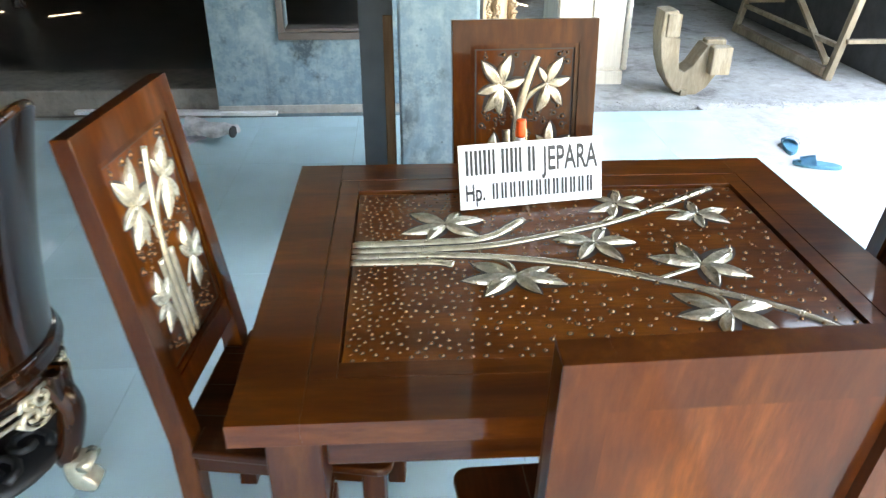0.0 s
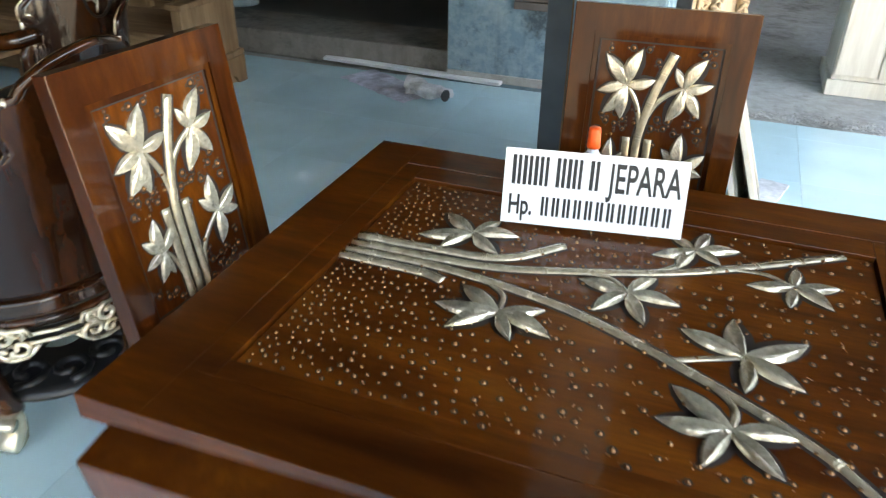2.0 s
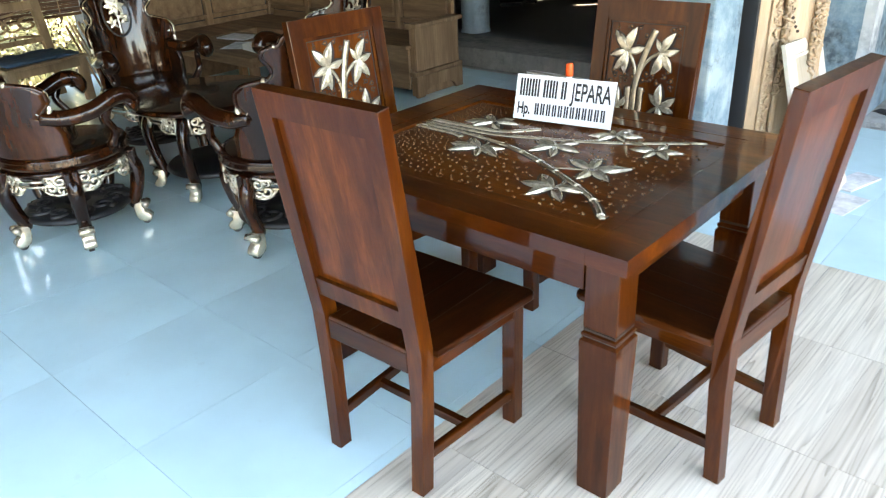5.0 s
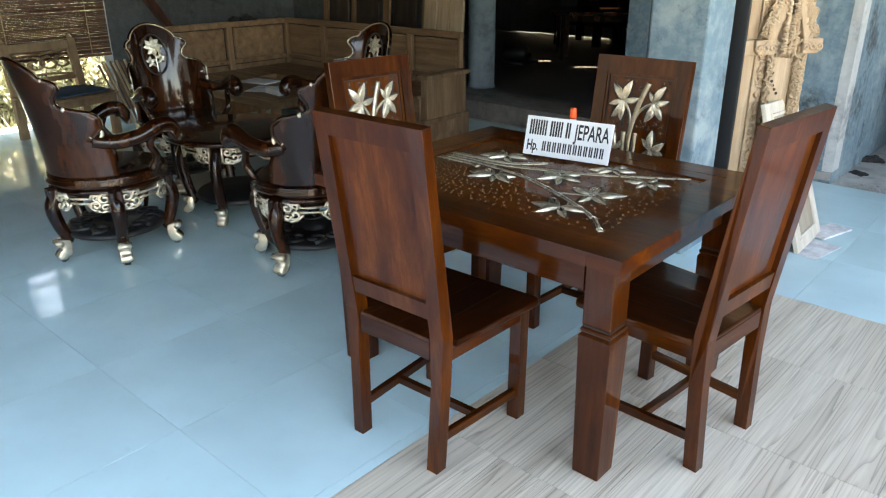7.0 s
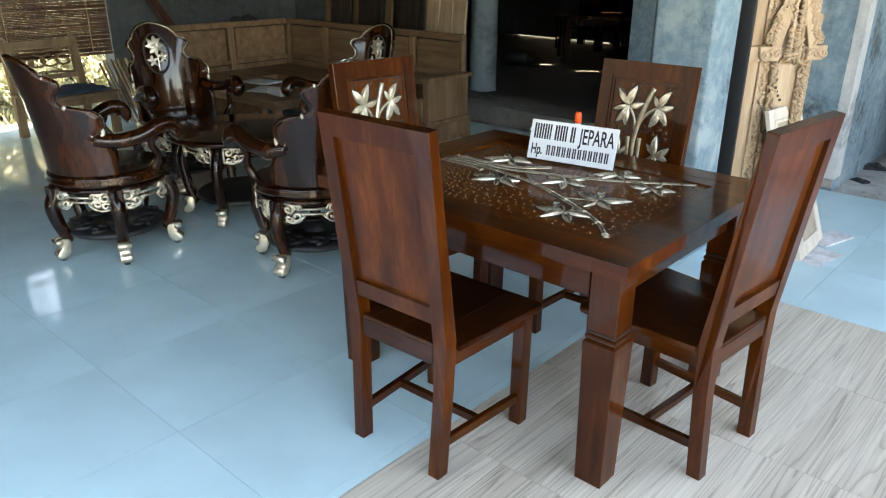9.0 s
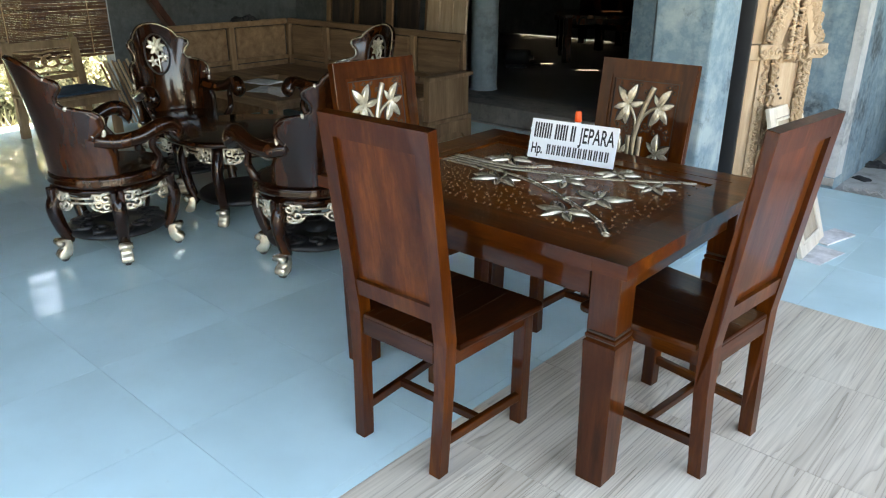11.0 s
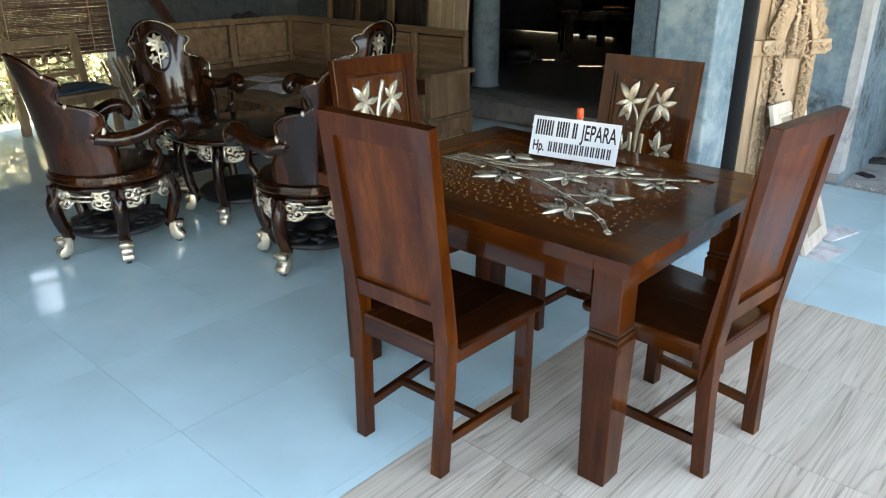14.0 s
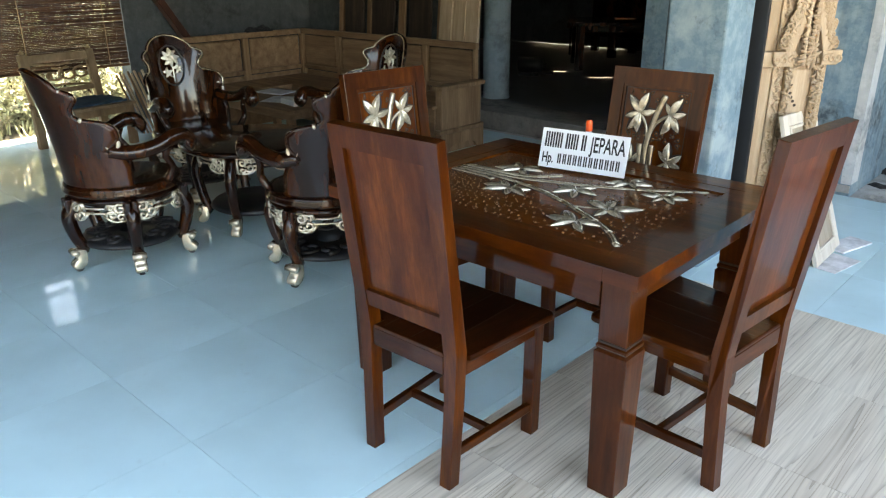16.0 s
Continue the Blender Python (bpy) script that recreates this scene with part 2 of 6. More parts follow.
def veined_gilt(name, colour):
    """Worn gilding on a carved leaf: slanting chisel veins on both sides of the midrib."""
    m, nt, b = material(name)
    co = nt.nodes.new("ShaderNodeTexCoord")
    sep = nt.nodes.new("ShaderNodeSeparateXYZ")
    nt.links.new(co.outputs["Object"], sep.inputs[0])
    side = nt.nodes.new("ShaderNodeMath")
    side.operation = "ABSOLUTE"
    nt.links.new(sep.outputs["Y"], side.inputs[0])
    slant = nt.nodes.new("ShaderNodeMath")
    slant.operation = "MULTIPLY_ADD"
    slant.inputs[1].default_value = -1.6
    nt.links.new(side.outputs[0], slant.inputs[0])
    nt.links.new(sep.outputs["X"], slant.inputs[2])
    times = nt.nodes.new("ShaderNodeMath")
    times.operation = "MULTIPLY"
    times.inputs[1].default_value = 52.0
    nt.links.new(slant.outputs[0], times.inputs[0])
    wave = nt.nodes.new("ShaderNodeMath")
    wave.operation = "SINE"
    nt.links.new(times.outputs[0], wave.inputs[0])
    worn = node(nt, "TexNoise", Scale=5.0, Detail=5.0, Roughness=0.65)
    nt.links.new(mapped(nt, (1, 1, 1), spread=9.0), worn.inputs["Vector"])
    c = ramp(nt, worn.outputs["Fac"], [(0.34, tuple(x * 0.68 for x in colour)), (0.5, colour), (0.7, tuple(min(1, x * 1.35) for x in colour))])
    nt.links.new(c, b.inputs["Base Color"])
    b.inputs["Metallic"].default_value, b.inputs["Roughness"].default_value = 0.6, 0.2
    b.inputs["Coat Weight"].default_value = 0.3
    bump(nt, b, wave.outputs[0], 0.13, 0.0012)
    return m


GILT_LEAF = veined_gilt("gilded_leaf", (0.60, 0.52, 0.39))
# Near-black for the table's groove bed and the painted shade in sofa gaps.
GAP_BLACK = plain("groove_and_gap_black", (0.012, 0.007, 0.005), 0.6)
BLUE = plaster("blue_limewash", (0.138, 0.224, 0.276), (0.295, 0.378, 0.405), (0.050, 0.074, 0.090))
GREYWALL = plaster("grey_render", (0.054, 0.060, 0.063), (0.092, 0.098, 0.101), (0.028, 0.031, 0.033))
CONCRETE = plaster("raw_concrete", (0.34, 0.33, 0.31), (0.46, 0.45, 0.43), (0.18, 0.17, 0.155))
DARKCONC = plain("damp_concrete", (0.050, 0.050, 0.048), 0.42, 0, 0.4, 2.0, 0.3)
TILE = glazed_tile("blue_porcelain", (0.525, 0.738, 0.782))
PLANK = plank_tile("wood_look_porcelain")
GROUT = plain("grout", (0.20, 0.25, 0.27), 0.8)
BLACK = plain("black_paint", (0.012, 0.013, 0.015), 0.45)
# Darker blue that stands for the shaded left part of the pillar.
PILLAR_SHADE = plain("pillar_shade_slate", (0.075, 0.10, 0.12), 0.6, 0, 0.3, 5.0)
WHITE = plain("white_board", (0.82, 0.83, 0.84), 0.4, 0, 0.05, 4.0)
INK = plain("black_ink", (0.01, 0.01, 0.012), 0.5)
ORANGE = plain("orange_plastic", (0.85, 0.09, 0.015), 0.35, 0, 0.08)
MILKY = plain("milky_plastic", (0.75, 0.75, 0.72), 0.3, 0, 0.08)
PAPER = plain("newsprint", (0.66, 0.66, 0.68), 0.85, 0, 0.4, 14.0)
BLUEFOAM = plain("blue_rubber", (0.055, 0.24, 0.35), 0.6, 0, 0.25, 20.0)
CLOTHBLUE = plain("blue_cloth", (0.035, 0.08, 0.13), 0.9, 0, 0.35, 14.0, 0.3)
CLOTHDARK = plain("dark_cloth", (0.02, 0.02, 0.022), 0.9, 0, 0.4, 14.0, 0.3)
# Near-black for the unseen roof, so glossy tops mirror little light.
CEILING = plain("unseen_roof_dark", (0.022, 0.018, 0.014), 0.9, 0, 0.2, 2.0)
BAMBOO = wood("bamboo_slat", (0.035, 0.014, 0.007), (0.085, 0.034, 0.016), (0.15, 0.066, 0.03), grain=(9, 0.8, 9), rough=(0.5, 0.7))
STEEL = plain("worn_metal", (0.25, 0.25, 0.25), 0.4, 0.9, 0.3)


def leafy(name, colour):
    m, nt, b = material(name)
    g = nt.nodes.new("ShaderNodeNewGeometry")
    c = ramp(nt, g.outputs["Random Per Island"], [(0.0, tuple(x * 0.55 for x in colour)), (0.6, colour), (1.0, tuple(x * 1.7 for x in colour))])
    nt.links.new(c, b.inputs["Base Color"])
    b.inputs["Roughness"].default_value = 0.5
    b.inputs["Transmission Weight"].default_value = 0.0
    return m


LEAF = leafy("shrub_leaf", (0.34, 0.36, 0.25))


# ---- building helpers ----
def box(bm, x0, x1, y0, y1, z0, z1, m=None):
    """A box added to bm; returns its vertices."""
    vs = [bm.verts.new((x, y, z)) for z in (z0, z1) for y in (y0, y1) for x in (x0, x1)]
    for f in ((0, 2, 3, 1), (4, 5, 7, 6), (0, 1, 5, 4), (2, 6, 7, 3), (0, 4, 6, 2), (1, 3, 7, 5)):
        bm.faces.new([vs[i] for i in f])
    if m is not None:
        bmesh.ops.transform(bm, matrix=m, verts=vs)
    return vs


def block(x0, x1, y0, y1, z0, z1, r=0.004, seg=2):
    """A new bmesh with one box, its edges rounded by r."""
    bm = bmesh.new()
    box(bm, x0, x1, y0, y1, z0, z1)
    if r:
        bmesh.ops.bevel(bm, geom=bm.edges[:], offset=r, segments=seg, profile=0.5, affect="EDGES")
    return bm


def prism(points, z0, z1, r=0.0, m=None):
    """A new bmesh: the outline (x, y) pulled up from z0 to z1."""
    bm = bmesh.new()
    low = [bm.verts.new((x, y, z0)) for x, y in points]
    top = [bm.verts.new((x, y, z1)) for x, y in points]
    bm.faces.new(low[::-1])
    bm.faces.new(top)
    n = len(points)
    for i in range(n):
        bm.faces.new((low[i], low[(i + 1) % n], top[(i + 1) % n], top[i]))
    bmesh.ops.recalc_face_normals(bm, faces=bm.faces[:])
    if r:
        bmesh.ops.bevel(bm, geom=[e for e in bm.edges if abs(e.verts[0].co.z - e.verts[1].co.z) < 1e-6], offset=r, segments=2, profile=0.5, affect="EDGES")
    if m is not None:
        bmesh.ops.transform(bm, matrix=m, verts=bm.verts[:])
    return bm


def lathe(profile, seg=24, bm=None, m=None):
    """A turned form: profile of (radius, z), closed where the radius is 0."""
    bm = bm or bmesh.new()
    made, rings = [], []
    for r, z in profile:
        if r < 1e-6:
            ring = [bm.verts.new((0, 0, z))]
        else:
            ring = [bm.verts.new((r * math.cos(2 * math.pi * i / seg), r * math.sin(2 * math.pi * i / seg), z)) for i in range(seg)]
        made += ring
        rings.append(ring)
    for a, b in zip(rings, rings[1:]):
        for i in range(seg):
            j = (i + 1) % seg
            q = [a[i % len(a)], a[j % len(a)], b[j % len(b)], b[i % len(b)]]
            q = [v for k, v in enumerate(q) if v not in q[:k]]
            if len(q) > 2:
                bm.faces.new(q)
    if m is not None:
        bmesh.ops.transform(bm, matrix=m, verts=made)
    return bm


def tube(points, radii, seg=8, bm=None, flat=1.0):
    """A round bar along points with a radius at each; flat squeezes it in height."""
    bm = bm or bmesh.new()
    pts = [Vector(p) for p in points]
    rings, last = [], None
    for i, p in enumerate(pts):
        d = (pts[min(i + 1, len(pts) - 1)] - pts[max(i - 1, 0)]).normalized()
        side = d.cross(Vector((0, 0, 1)))
        if side.length > 0.02:
            side = side.normalized()
            if last is not None and side.dot(last) < 0:
                side = -side
        else:
            side = (last - d * last.dot(d)).normalized() if last is not None else Vector((1, 0, 0))
        last = side
        up = side.cross(d)
        r = radii[i] if isinstance(radii, (list, tuple)) else radii
        rings.append([bm.verts.new(p + r * (side * math.cos(2 * math.pi * k / seg) + up * flat * math.sin(2 * math.pi * k / seg))) for k in range(seg)])
    for a, b in zip(rings, rings[1:]):
        for k in range(seg):
            bm.faces.new((a[k], a[(k + 1) % seg], b[(k + 1) % seg], b[k]))
    bm.faces.new(rings[0][::-1])
    bm.faces.new(rings[-1])
    return bm


def smooth_line(points, n=6):
    """A rounded path through points."""
    ps = [Vector(p) for p in points]
    ps = [ps[0] * 2 - ps[1], *ps, ps[-1] * 2 - ps[-2]]
    out = []
    for a, b, c, d in zip(ps, ps[1:], ps[2:], ps[3:]):
        for i in range(n):
            t = i / n
            out.append(0.5 * (2 * b + (c - a) * t + (2 * a - 5 * b + 4 * c - d) * t * t + (3 * b - a - 3 * c + d) * t ** 3))
    return out + [ps[-2]]


def link(name, bm, mat, parent=None, label="", smooth=False):
    bmesh.ops.recalc_face_normals(bm, faces=bm.faces[:])
    me = bpy.data.meshes.new(name)
    bm.to_mesh(me)
    bm.free()
    me.materials.append(mat)
    if smooth:
        me.shade_smooth()
    ob = new(name, me)
    if parent is not None:
        ob.parent = parent
    if label:
        ob["label"] = label
    return ob


def part(name, bm, mat, parent, label="", smooth=False):
    return link(name, bm, mat, parent, label, smooth)


def thing(name, label, category, group="", m=None):
    ob = new(name)
    ob.empty_display_size = 0.1
    tagged(ob, label, category, group)
    if m is not None:
        ob.matrix_basis = m
    return ob


def structure(name, bm, mat, label="", smooth=False):
    return tagged(link(name, bm, mat, None, "", smooth), label, name.split("_")[0], "", "structure")


def rot(angle, axis="Z"):
    return Matrix.Rotation(radians(angle), 4, axis)


def shift(x, y, z):
    return Matrix.Translation((x, y, z))


# ---- structure ----
bm = bmesh.new()
S = 400
vs = [bm.verts.new(p) for p in ((-S, -S, -0.03), (S, -S, -0.03), (S, S, -0.03), (-S, S, -0.03))]
bm.faces.new(vs)
structure("ground", bm, CONCRETE, "bare concrete and earth yard reaching the horizon")

# slab under the tiles; the joints show it
X0, XP, YP = -0.63, 0.608, 0.608
Y0 = -1.152
PATCH_X, PATCH_Y = 0.016, 1.272
EDGE_X, EDGE_Y = 1.66, 3.32
structure("floor", block(-6.1, EDGE_X, -5.0, EDGE_Y, -0.028, -0.0035, 0), GROUT, "tiled showroom floor slab with thin grey joints")
bm = block(EDGE_X, 6.3, -5.0, 3.46, -0.029, -0.004, 0.003)
structure("pavement", bm, plaster("bleached_concrete", (0.44, 0.43, 0.41), (0.51, 0.50, 0.48), (0.33, 0.32, 0.30)), "pale concrete apron beside the tiled floor")

# back wall with a window, its return and the raised floor behind
def wall_with_hole(x0, x1, y0, y1, z0, z1, hx0, hx1, hz0, hz1):
    bm = bmesh.new()
    for a, b, c, d in ((x0, hx0, z0, z1), (hx1, x1, z0, z1), (hx0, hx1, z0, hz0), (hx0, hx1, hz1, z1)):
        box(bm, a, b, y0, y1, c, d)
    bmesh.ops.remove_doubles(bm, verts=bm.verts[:], dist=1e-5)
    return bm


WX0, WX1, WZ0, WZ1 = -1.07, -0.55, 0.52, 1.6
structure("wall_back", wall_with_hole(-1.54, 0.13, 3.40, 3.56, -0.03, 3.3, WX0, WX1, WZ0, WZ1), BLUE, "blue limewashed wall, patchy and stained")
structure("wall_return", block(-0.03, 0.13, 3.56, 8.0, -0.03, 3.3, 0.004), BLUE, "blue limewashed wall running back")
bm = bmesh.new()
rows = [(0.068 + 0.014 * noise.noise((0.3, z * 2.3, 1.0)) + 0.008 * noise.noise((4.0, z * 9, 2.0)), z) for z in [0.06 + 0.08 * i for i in range(41)]]
for (xa, za), (xb, zb) in zip(rows, rows[1:]):
    q = [bm.verts.new(p) for p in ((xa, 3.397, za), (0.133, 3.397, za), (0.133, 3.397, zb), (xb, 3.397, zb))]
    bm.faces.new(q)
    q2 = [bm.verts.new(p) for p in ((0.133, 3.397, za), (0.133, 3.55, za), (0.133, 3.55, zb), (0.133, 3.397, zb))]
    bm.faces.new(q2)
bmesh.ops.remove_doubles(bm, verts=bm.verts[:], dist=1e-5)
structure("trim_corner", bm, plaster("bare_plaster", (0.46, 0.48, 0.48), (0.60, 0.61, 0.60), (0.25, 0.27, 0.28)), "pale bare plaster band on the wall corner")
structure("baseboard", block(-1.54, 0.13, 3.385, 3.40, 0.0, 0.055, 0.004), CONCRETE, "rough cement skirting at the foot of the blue wall")
win = tagged(new("window_1"), "grey-brown wooden window frame in the blue wall", "window", "", "structure")
for n_, b_ in (("window_sill", block(WX0 - 0.04, WX1 + 0.04, 3.375, 3.46, WZ0 - 0.045, WZ0, 0.005)),
               ("jamb", block(WX0 - 0.04, WX0, 3.385, 3.46, WZ0 + 0.001, WZ1, 0.004)),
               ("jamb", block(WX1, WX1 + 0.04, 3.385, 3.46, WZ0 + 0.001, WZ1, 0.004)),
               ("head", block(WX0 - 0.04, WX1 + 0.04, 3.385, 3.46, WZ1, WZ1 + 0.04, 0.004)),
               ("inner_sill", block(WX0, WX1, 3.40, 3.54, WZ0 + 0.001, WZ0 + 0.02, 0.004))):
    part(n_, b_, plain("window_paint", (0.12, 0.097, 0.088), 0.6) if n_ == "window_sill" else bpy.data.materials["window_paint"], win)

STEP = 0.15
structure("step", block(-6.1, -1.545, 3.47, 4.0, -0.03, STEP, 0.012, 2), plaster("worn_step", (0.20, 0.185, 0.165), (0.27, 0.25, 0.225), (0.09, 0.082, 0.072)), "worn cement step up to the dark room")
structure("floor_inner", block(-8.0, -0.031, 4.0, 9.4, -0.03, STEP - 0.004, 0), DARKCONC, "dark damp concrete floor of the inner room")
CB = STEP - 0.004
col = lathe([(0.0, CB), (0.15, CB), (0.15, CB + 0.02), (0.142, CB + 0.03), (0.142, 3.3), (0, 3.3)], 32, m=shift(-3.64, 4.15, 0))
structure("column", col, plaster("column_paint", (0.20, 0.26, 0.30), (0.27, 0.33, 0.36), (0.13, 0.16, 0.18)), "round grey-blue plastered column on the step", True)

# pillar close behind the table
bm = block(-0.355, -0.05, 1.44, 1.745, -0.03, 3.3, 0.012, 2)
structure("pillar", bm, BLUE, "square blue limewashed pillar with scuffed edges")

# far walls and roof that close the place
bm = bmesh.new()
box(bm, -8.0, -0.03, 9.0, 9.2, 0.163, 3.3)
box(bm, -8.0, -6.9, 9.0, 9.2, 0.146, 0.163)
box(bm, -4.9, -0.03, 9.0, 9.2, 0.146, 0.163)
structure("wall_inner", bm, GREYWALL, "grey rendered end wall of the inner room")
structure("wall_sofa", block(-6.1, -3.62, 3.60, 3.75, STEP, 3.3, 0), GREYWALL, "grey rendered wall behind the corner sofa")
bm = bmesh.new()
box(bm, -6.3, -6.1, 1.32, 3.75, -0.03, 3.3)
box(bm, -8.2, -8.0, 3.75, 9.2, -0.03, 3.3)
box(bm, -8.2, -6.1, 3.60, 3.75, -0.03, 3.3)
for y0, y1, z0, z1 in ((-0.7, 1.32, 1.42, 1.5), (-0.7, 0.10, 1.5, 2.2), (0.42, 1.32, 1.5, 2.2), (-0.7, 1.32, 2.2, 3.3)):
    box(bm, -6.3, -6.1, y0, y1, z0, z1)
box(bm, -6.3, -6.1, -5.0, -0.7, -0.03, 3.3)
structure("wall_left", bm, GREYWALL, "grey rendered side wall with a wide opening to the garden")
structure("wall_workshop", block(3.32, 3.5, 3.9, 9.0, -0.03, 3.3, 0), plain("dark_wall", (0.06, 0.065, 0.07), 0.9, 0, 0.35), "dark side wall of the workshop")
structure("wall_workshop_end", block(0.13, 3.5, 9.0, 9.2, -0.03, 3.3, 0), GREYWALL, "grey end wall of the workshop")
# Unseen front wall; its opening is sized for the light from behind.
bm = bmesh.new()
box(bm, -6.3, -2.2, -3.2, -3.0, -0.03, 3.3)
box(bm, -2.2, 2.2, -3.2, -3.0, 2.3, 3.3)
structure("wall_front", bm, GREYWALL, "unseen grey front wall, its opening sized to set the front light")
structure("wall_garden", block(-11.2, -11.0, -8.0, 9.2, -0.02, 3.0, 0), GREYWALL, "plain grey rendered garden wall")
# Unseen pale wall, added to bounce sun; kept low to let sky in.
structure("wall_street", block(6.5, 6.7, -8.0, 9.2, -0.03, 1.55, 0), plaster("bounce_render", (0.36, 0.34, 0.30), (0.46, 0.44, 0.40), (0.24, 0.22, 0.19)), "unseen low pale wall added to bounce sun in from the right")
# Unseen drop at the roof edge, added to cut high sky light indoors.
structure("trim_eave", block(2.2, 2.3, -3.2, 3.56, 2.95, 3.42, 0.004), CEILING, "unseen dark drop added along the roof edge to cut sky light")
# Two unseen dark walls, added so the left chair mirrors less brightness.
structure("wall_drive_end", block(3.5, 6.5, 3.9, 4.05, -0.03, 3.4, 0), bpy.data.materials["dark_wall"], "unseen dark wall added to dim reflections from beside the workshop")
structure("wall_drive_side", block(6.3, 6.5, 1.6, 3.9, -0.03, 3.4, 0), bpy.data.materials["dark_wall"], "unseen dark side wall added to dim reflections from the drive")
# Added out of view, to close off the yard behind the camera.
structure("wall_yard", block(-6.3, 6.5, -8.0, -7.8, -0.03, 3.2, 0), GREYWALL, "unseen plain grey wall added to close the yard behind the camera")
# Unseen roof, placed to block sky light over showroom and workshop.
bm = bmesh.new()
box(bm, -6.3, 2.2, -3.2, 3.56, 3.3, 3.42)
box(bm, 0.13, 3.5, 3.56, 9.2, 3.3, 3.42)
structure("ceiling", bm, CEILING, "unseen dark ceiling that keeps sky light off the showroom")



def slotted(x0, x1, y0, y1, cx, cy, length, width, turn):
    """A thin roof sheet with one narrow gap in it."""
    bm = bmesh.new()
    outer = [(x0, y0), (x1, y0), (x1, y1), (x0, y1)]
    c, d = math.cos(radians(turn)), math.sin(radians(turn))
    inner = [(cx + u * c - v * d, cy + u * d + v * c) for u, v in ((-length / 2, -width / 2), (length / 2, -width / 2), (length / 2, width / 2), (-length / 2, width / 2))]
    a, b = [[[bm.verts.new((x, y, z)) for x, y in ring] for ring in (outer, inner)] for z in (3.3, 3.315)]
    for k in range(4):
        j = (k + 1) % 4
        bm.faces.new((a[0][k], a[0][j], a[1][j], a[1][k]))
        bm.faces.new((b[0][k], b[0][j], b[1][j], b[1][k]))
        bm.faces.new((a[0][k], a[0][j], b[0][j], b[0][k]))
        bm.faces.new((a[1][k], a[1][j], b[1][j], b[1][k]))
    return bm


# Unseen roof sheets; each added gap aims a sun streak into the inner room.
structure("ceiling_inner_west", slotted(-8.2, -5.0, 3.56, 9.2, -5.42, 7.89, 0.54, 0.05, 40), CEILING, "unseen roof sheet with a gap added to throw a sun streak")
structure("ceiling_inner_east", slotted(-5.0, 0.13, 3.56, 8.35, -4.60, 7.86, 0.28, 0.04, 40), CEILING, "unseen roof sheet with a gap added to throw a sun streak")
structure("ceiling_inner_end", slotted(-5.0, 0.13, 8.35, 9.2, -4.81, 8.73, 0.26, 0.06, 30), CEILING, "unseen roof sheet with a gap added to throw a sun streak")
vent = tagged(new("window_2"), "small high louvred vent in the side wall", "vent", "", "structure")
rg = random.Random(17)
for k in range(22):
    part("louvre", block(-0.05, 0.05, 0.102, 0.418, -0.003, 0.003, 0), BLACK, vent).matrix_basis = shift(-6.2, 0, 1.525 + 0.031 * k) @ rot(12 + rg.uniform(-6, 7), "Y") @ rot(rg.uniform(-2, 2), "X")


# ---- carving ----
# Near-black for painted shade round the carving, and for grooves and seat joints.
CUT_DARK = plain("cut_and_joint_dark", (0.011, 0.0035, 0.0018), 0.6, 0, 0.3, 30.0)
SPRIGS, CANES = {}, {}


def leaf_mesh(name, bend, mat):
    """A carved leaf of length 1 along x: two swelling halves and a sunken vein."""
    bm = bmesh.new()
    rows = []
    for i in range(8):
        t = i / 7
        w = 0.168 * math.sin(math.pi * min(1, t * 0.955 + 0.045)) ** 0.85 + 0.012 * (1 - t)
        h = 0.075 * math.sin(math.pi * (0.1 + 0.86 * t))
        c = bend * math.sin(math.pi * t)
        rows.append([bm.verts.new((t, c + k * w, z)) for k, z in ((1, -0.04), (0.85, h * 0.5), (0.45, h), (0.0, h * 0.35), (-0.45, h), (-0.85, h * 0.5), (-1, -0.04))])
    for a, b in zip(rows, rows[1:]):
        for k in range(6):
            bm.faces.new((a[k], b[k], b[k + 1], a[k + 1]))
    bmesh.ops.recalc_face_normals(bm, faces=bm.faces[:])
    if sum(f.normal.z for f in bm.faces) < 0:
        bmesh.ops.reverse_faces(bm, faces=bm.faces[:])
    me = bpy.data.meshes.new(name)
    bm.to_mesh(me)
    bm.free()
    me.materials.append(mat)
    me.shade_smooth()
    return me


LEAVES = [leaf_mesh("leaf_straight", 0.0, GILT_LEAF), leaf_mesh("leaf_curved", 0.07, GILT_LEAF), leaf_mesh("leaf_bowed", -0.06, GILT_LEAF)]
LEAVES_PALE = [leaf_mesh("leaf_straight_pale", 0.0, GILT_PALE), leaf_mesh("leaf_curved_pale", 0.07, GILT_PALE)]


def sprig(parent, plane, u, v, leaves, wide=1.0, meshes=LEAVES):
    """Leaves (degrees, length) round a point of the carved plane, each a piece of its own."""
    SPRIGS.setdefault(parent.name, []).append((u, v, leaves))
    for i, (angle, length) in enumerate(leaves):
        ob = new("leaf", meshes[i % len(meshes)])
        ob.parent = parent
        ob.matrix_basis = plane @ shift(u, v, 0.001) @ rot(angle) @ Matrix.Diagonal((length, length * wide, min(length, 0.09) * 1.75, 1))


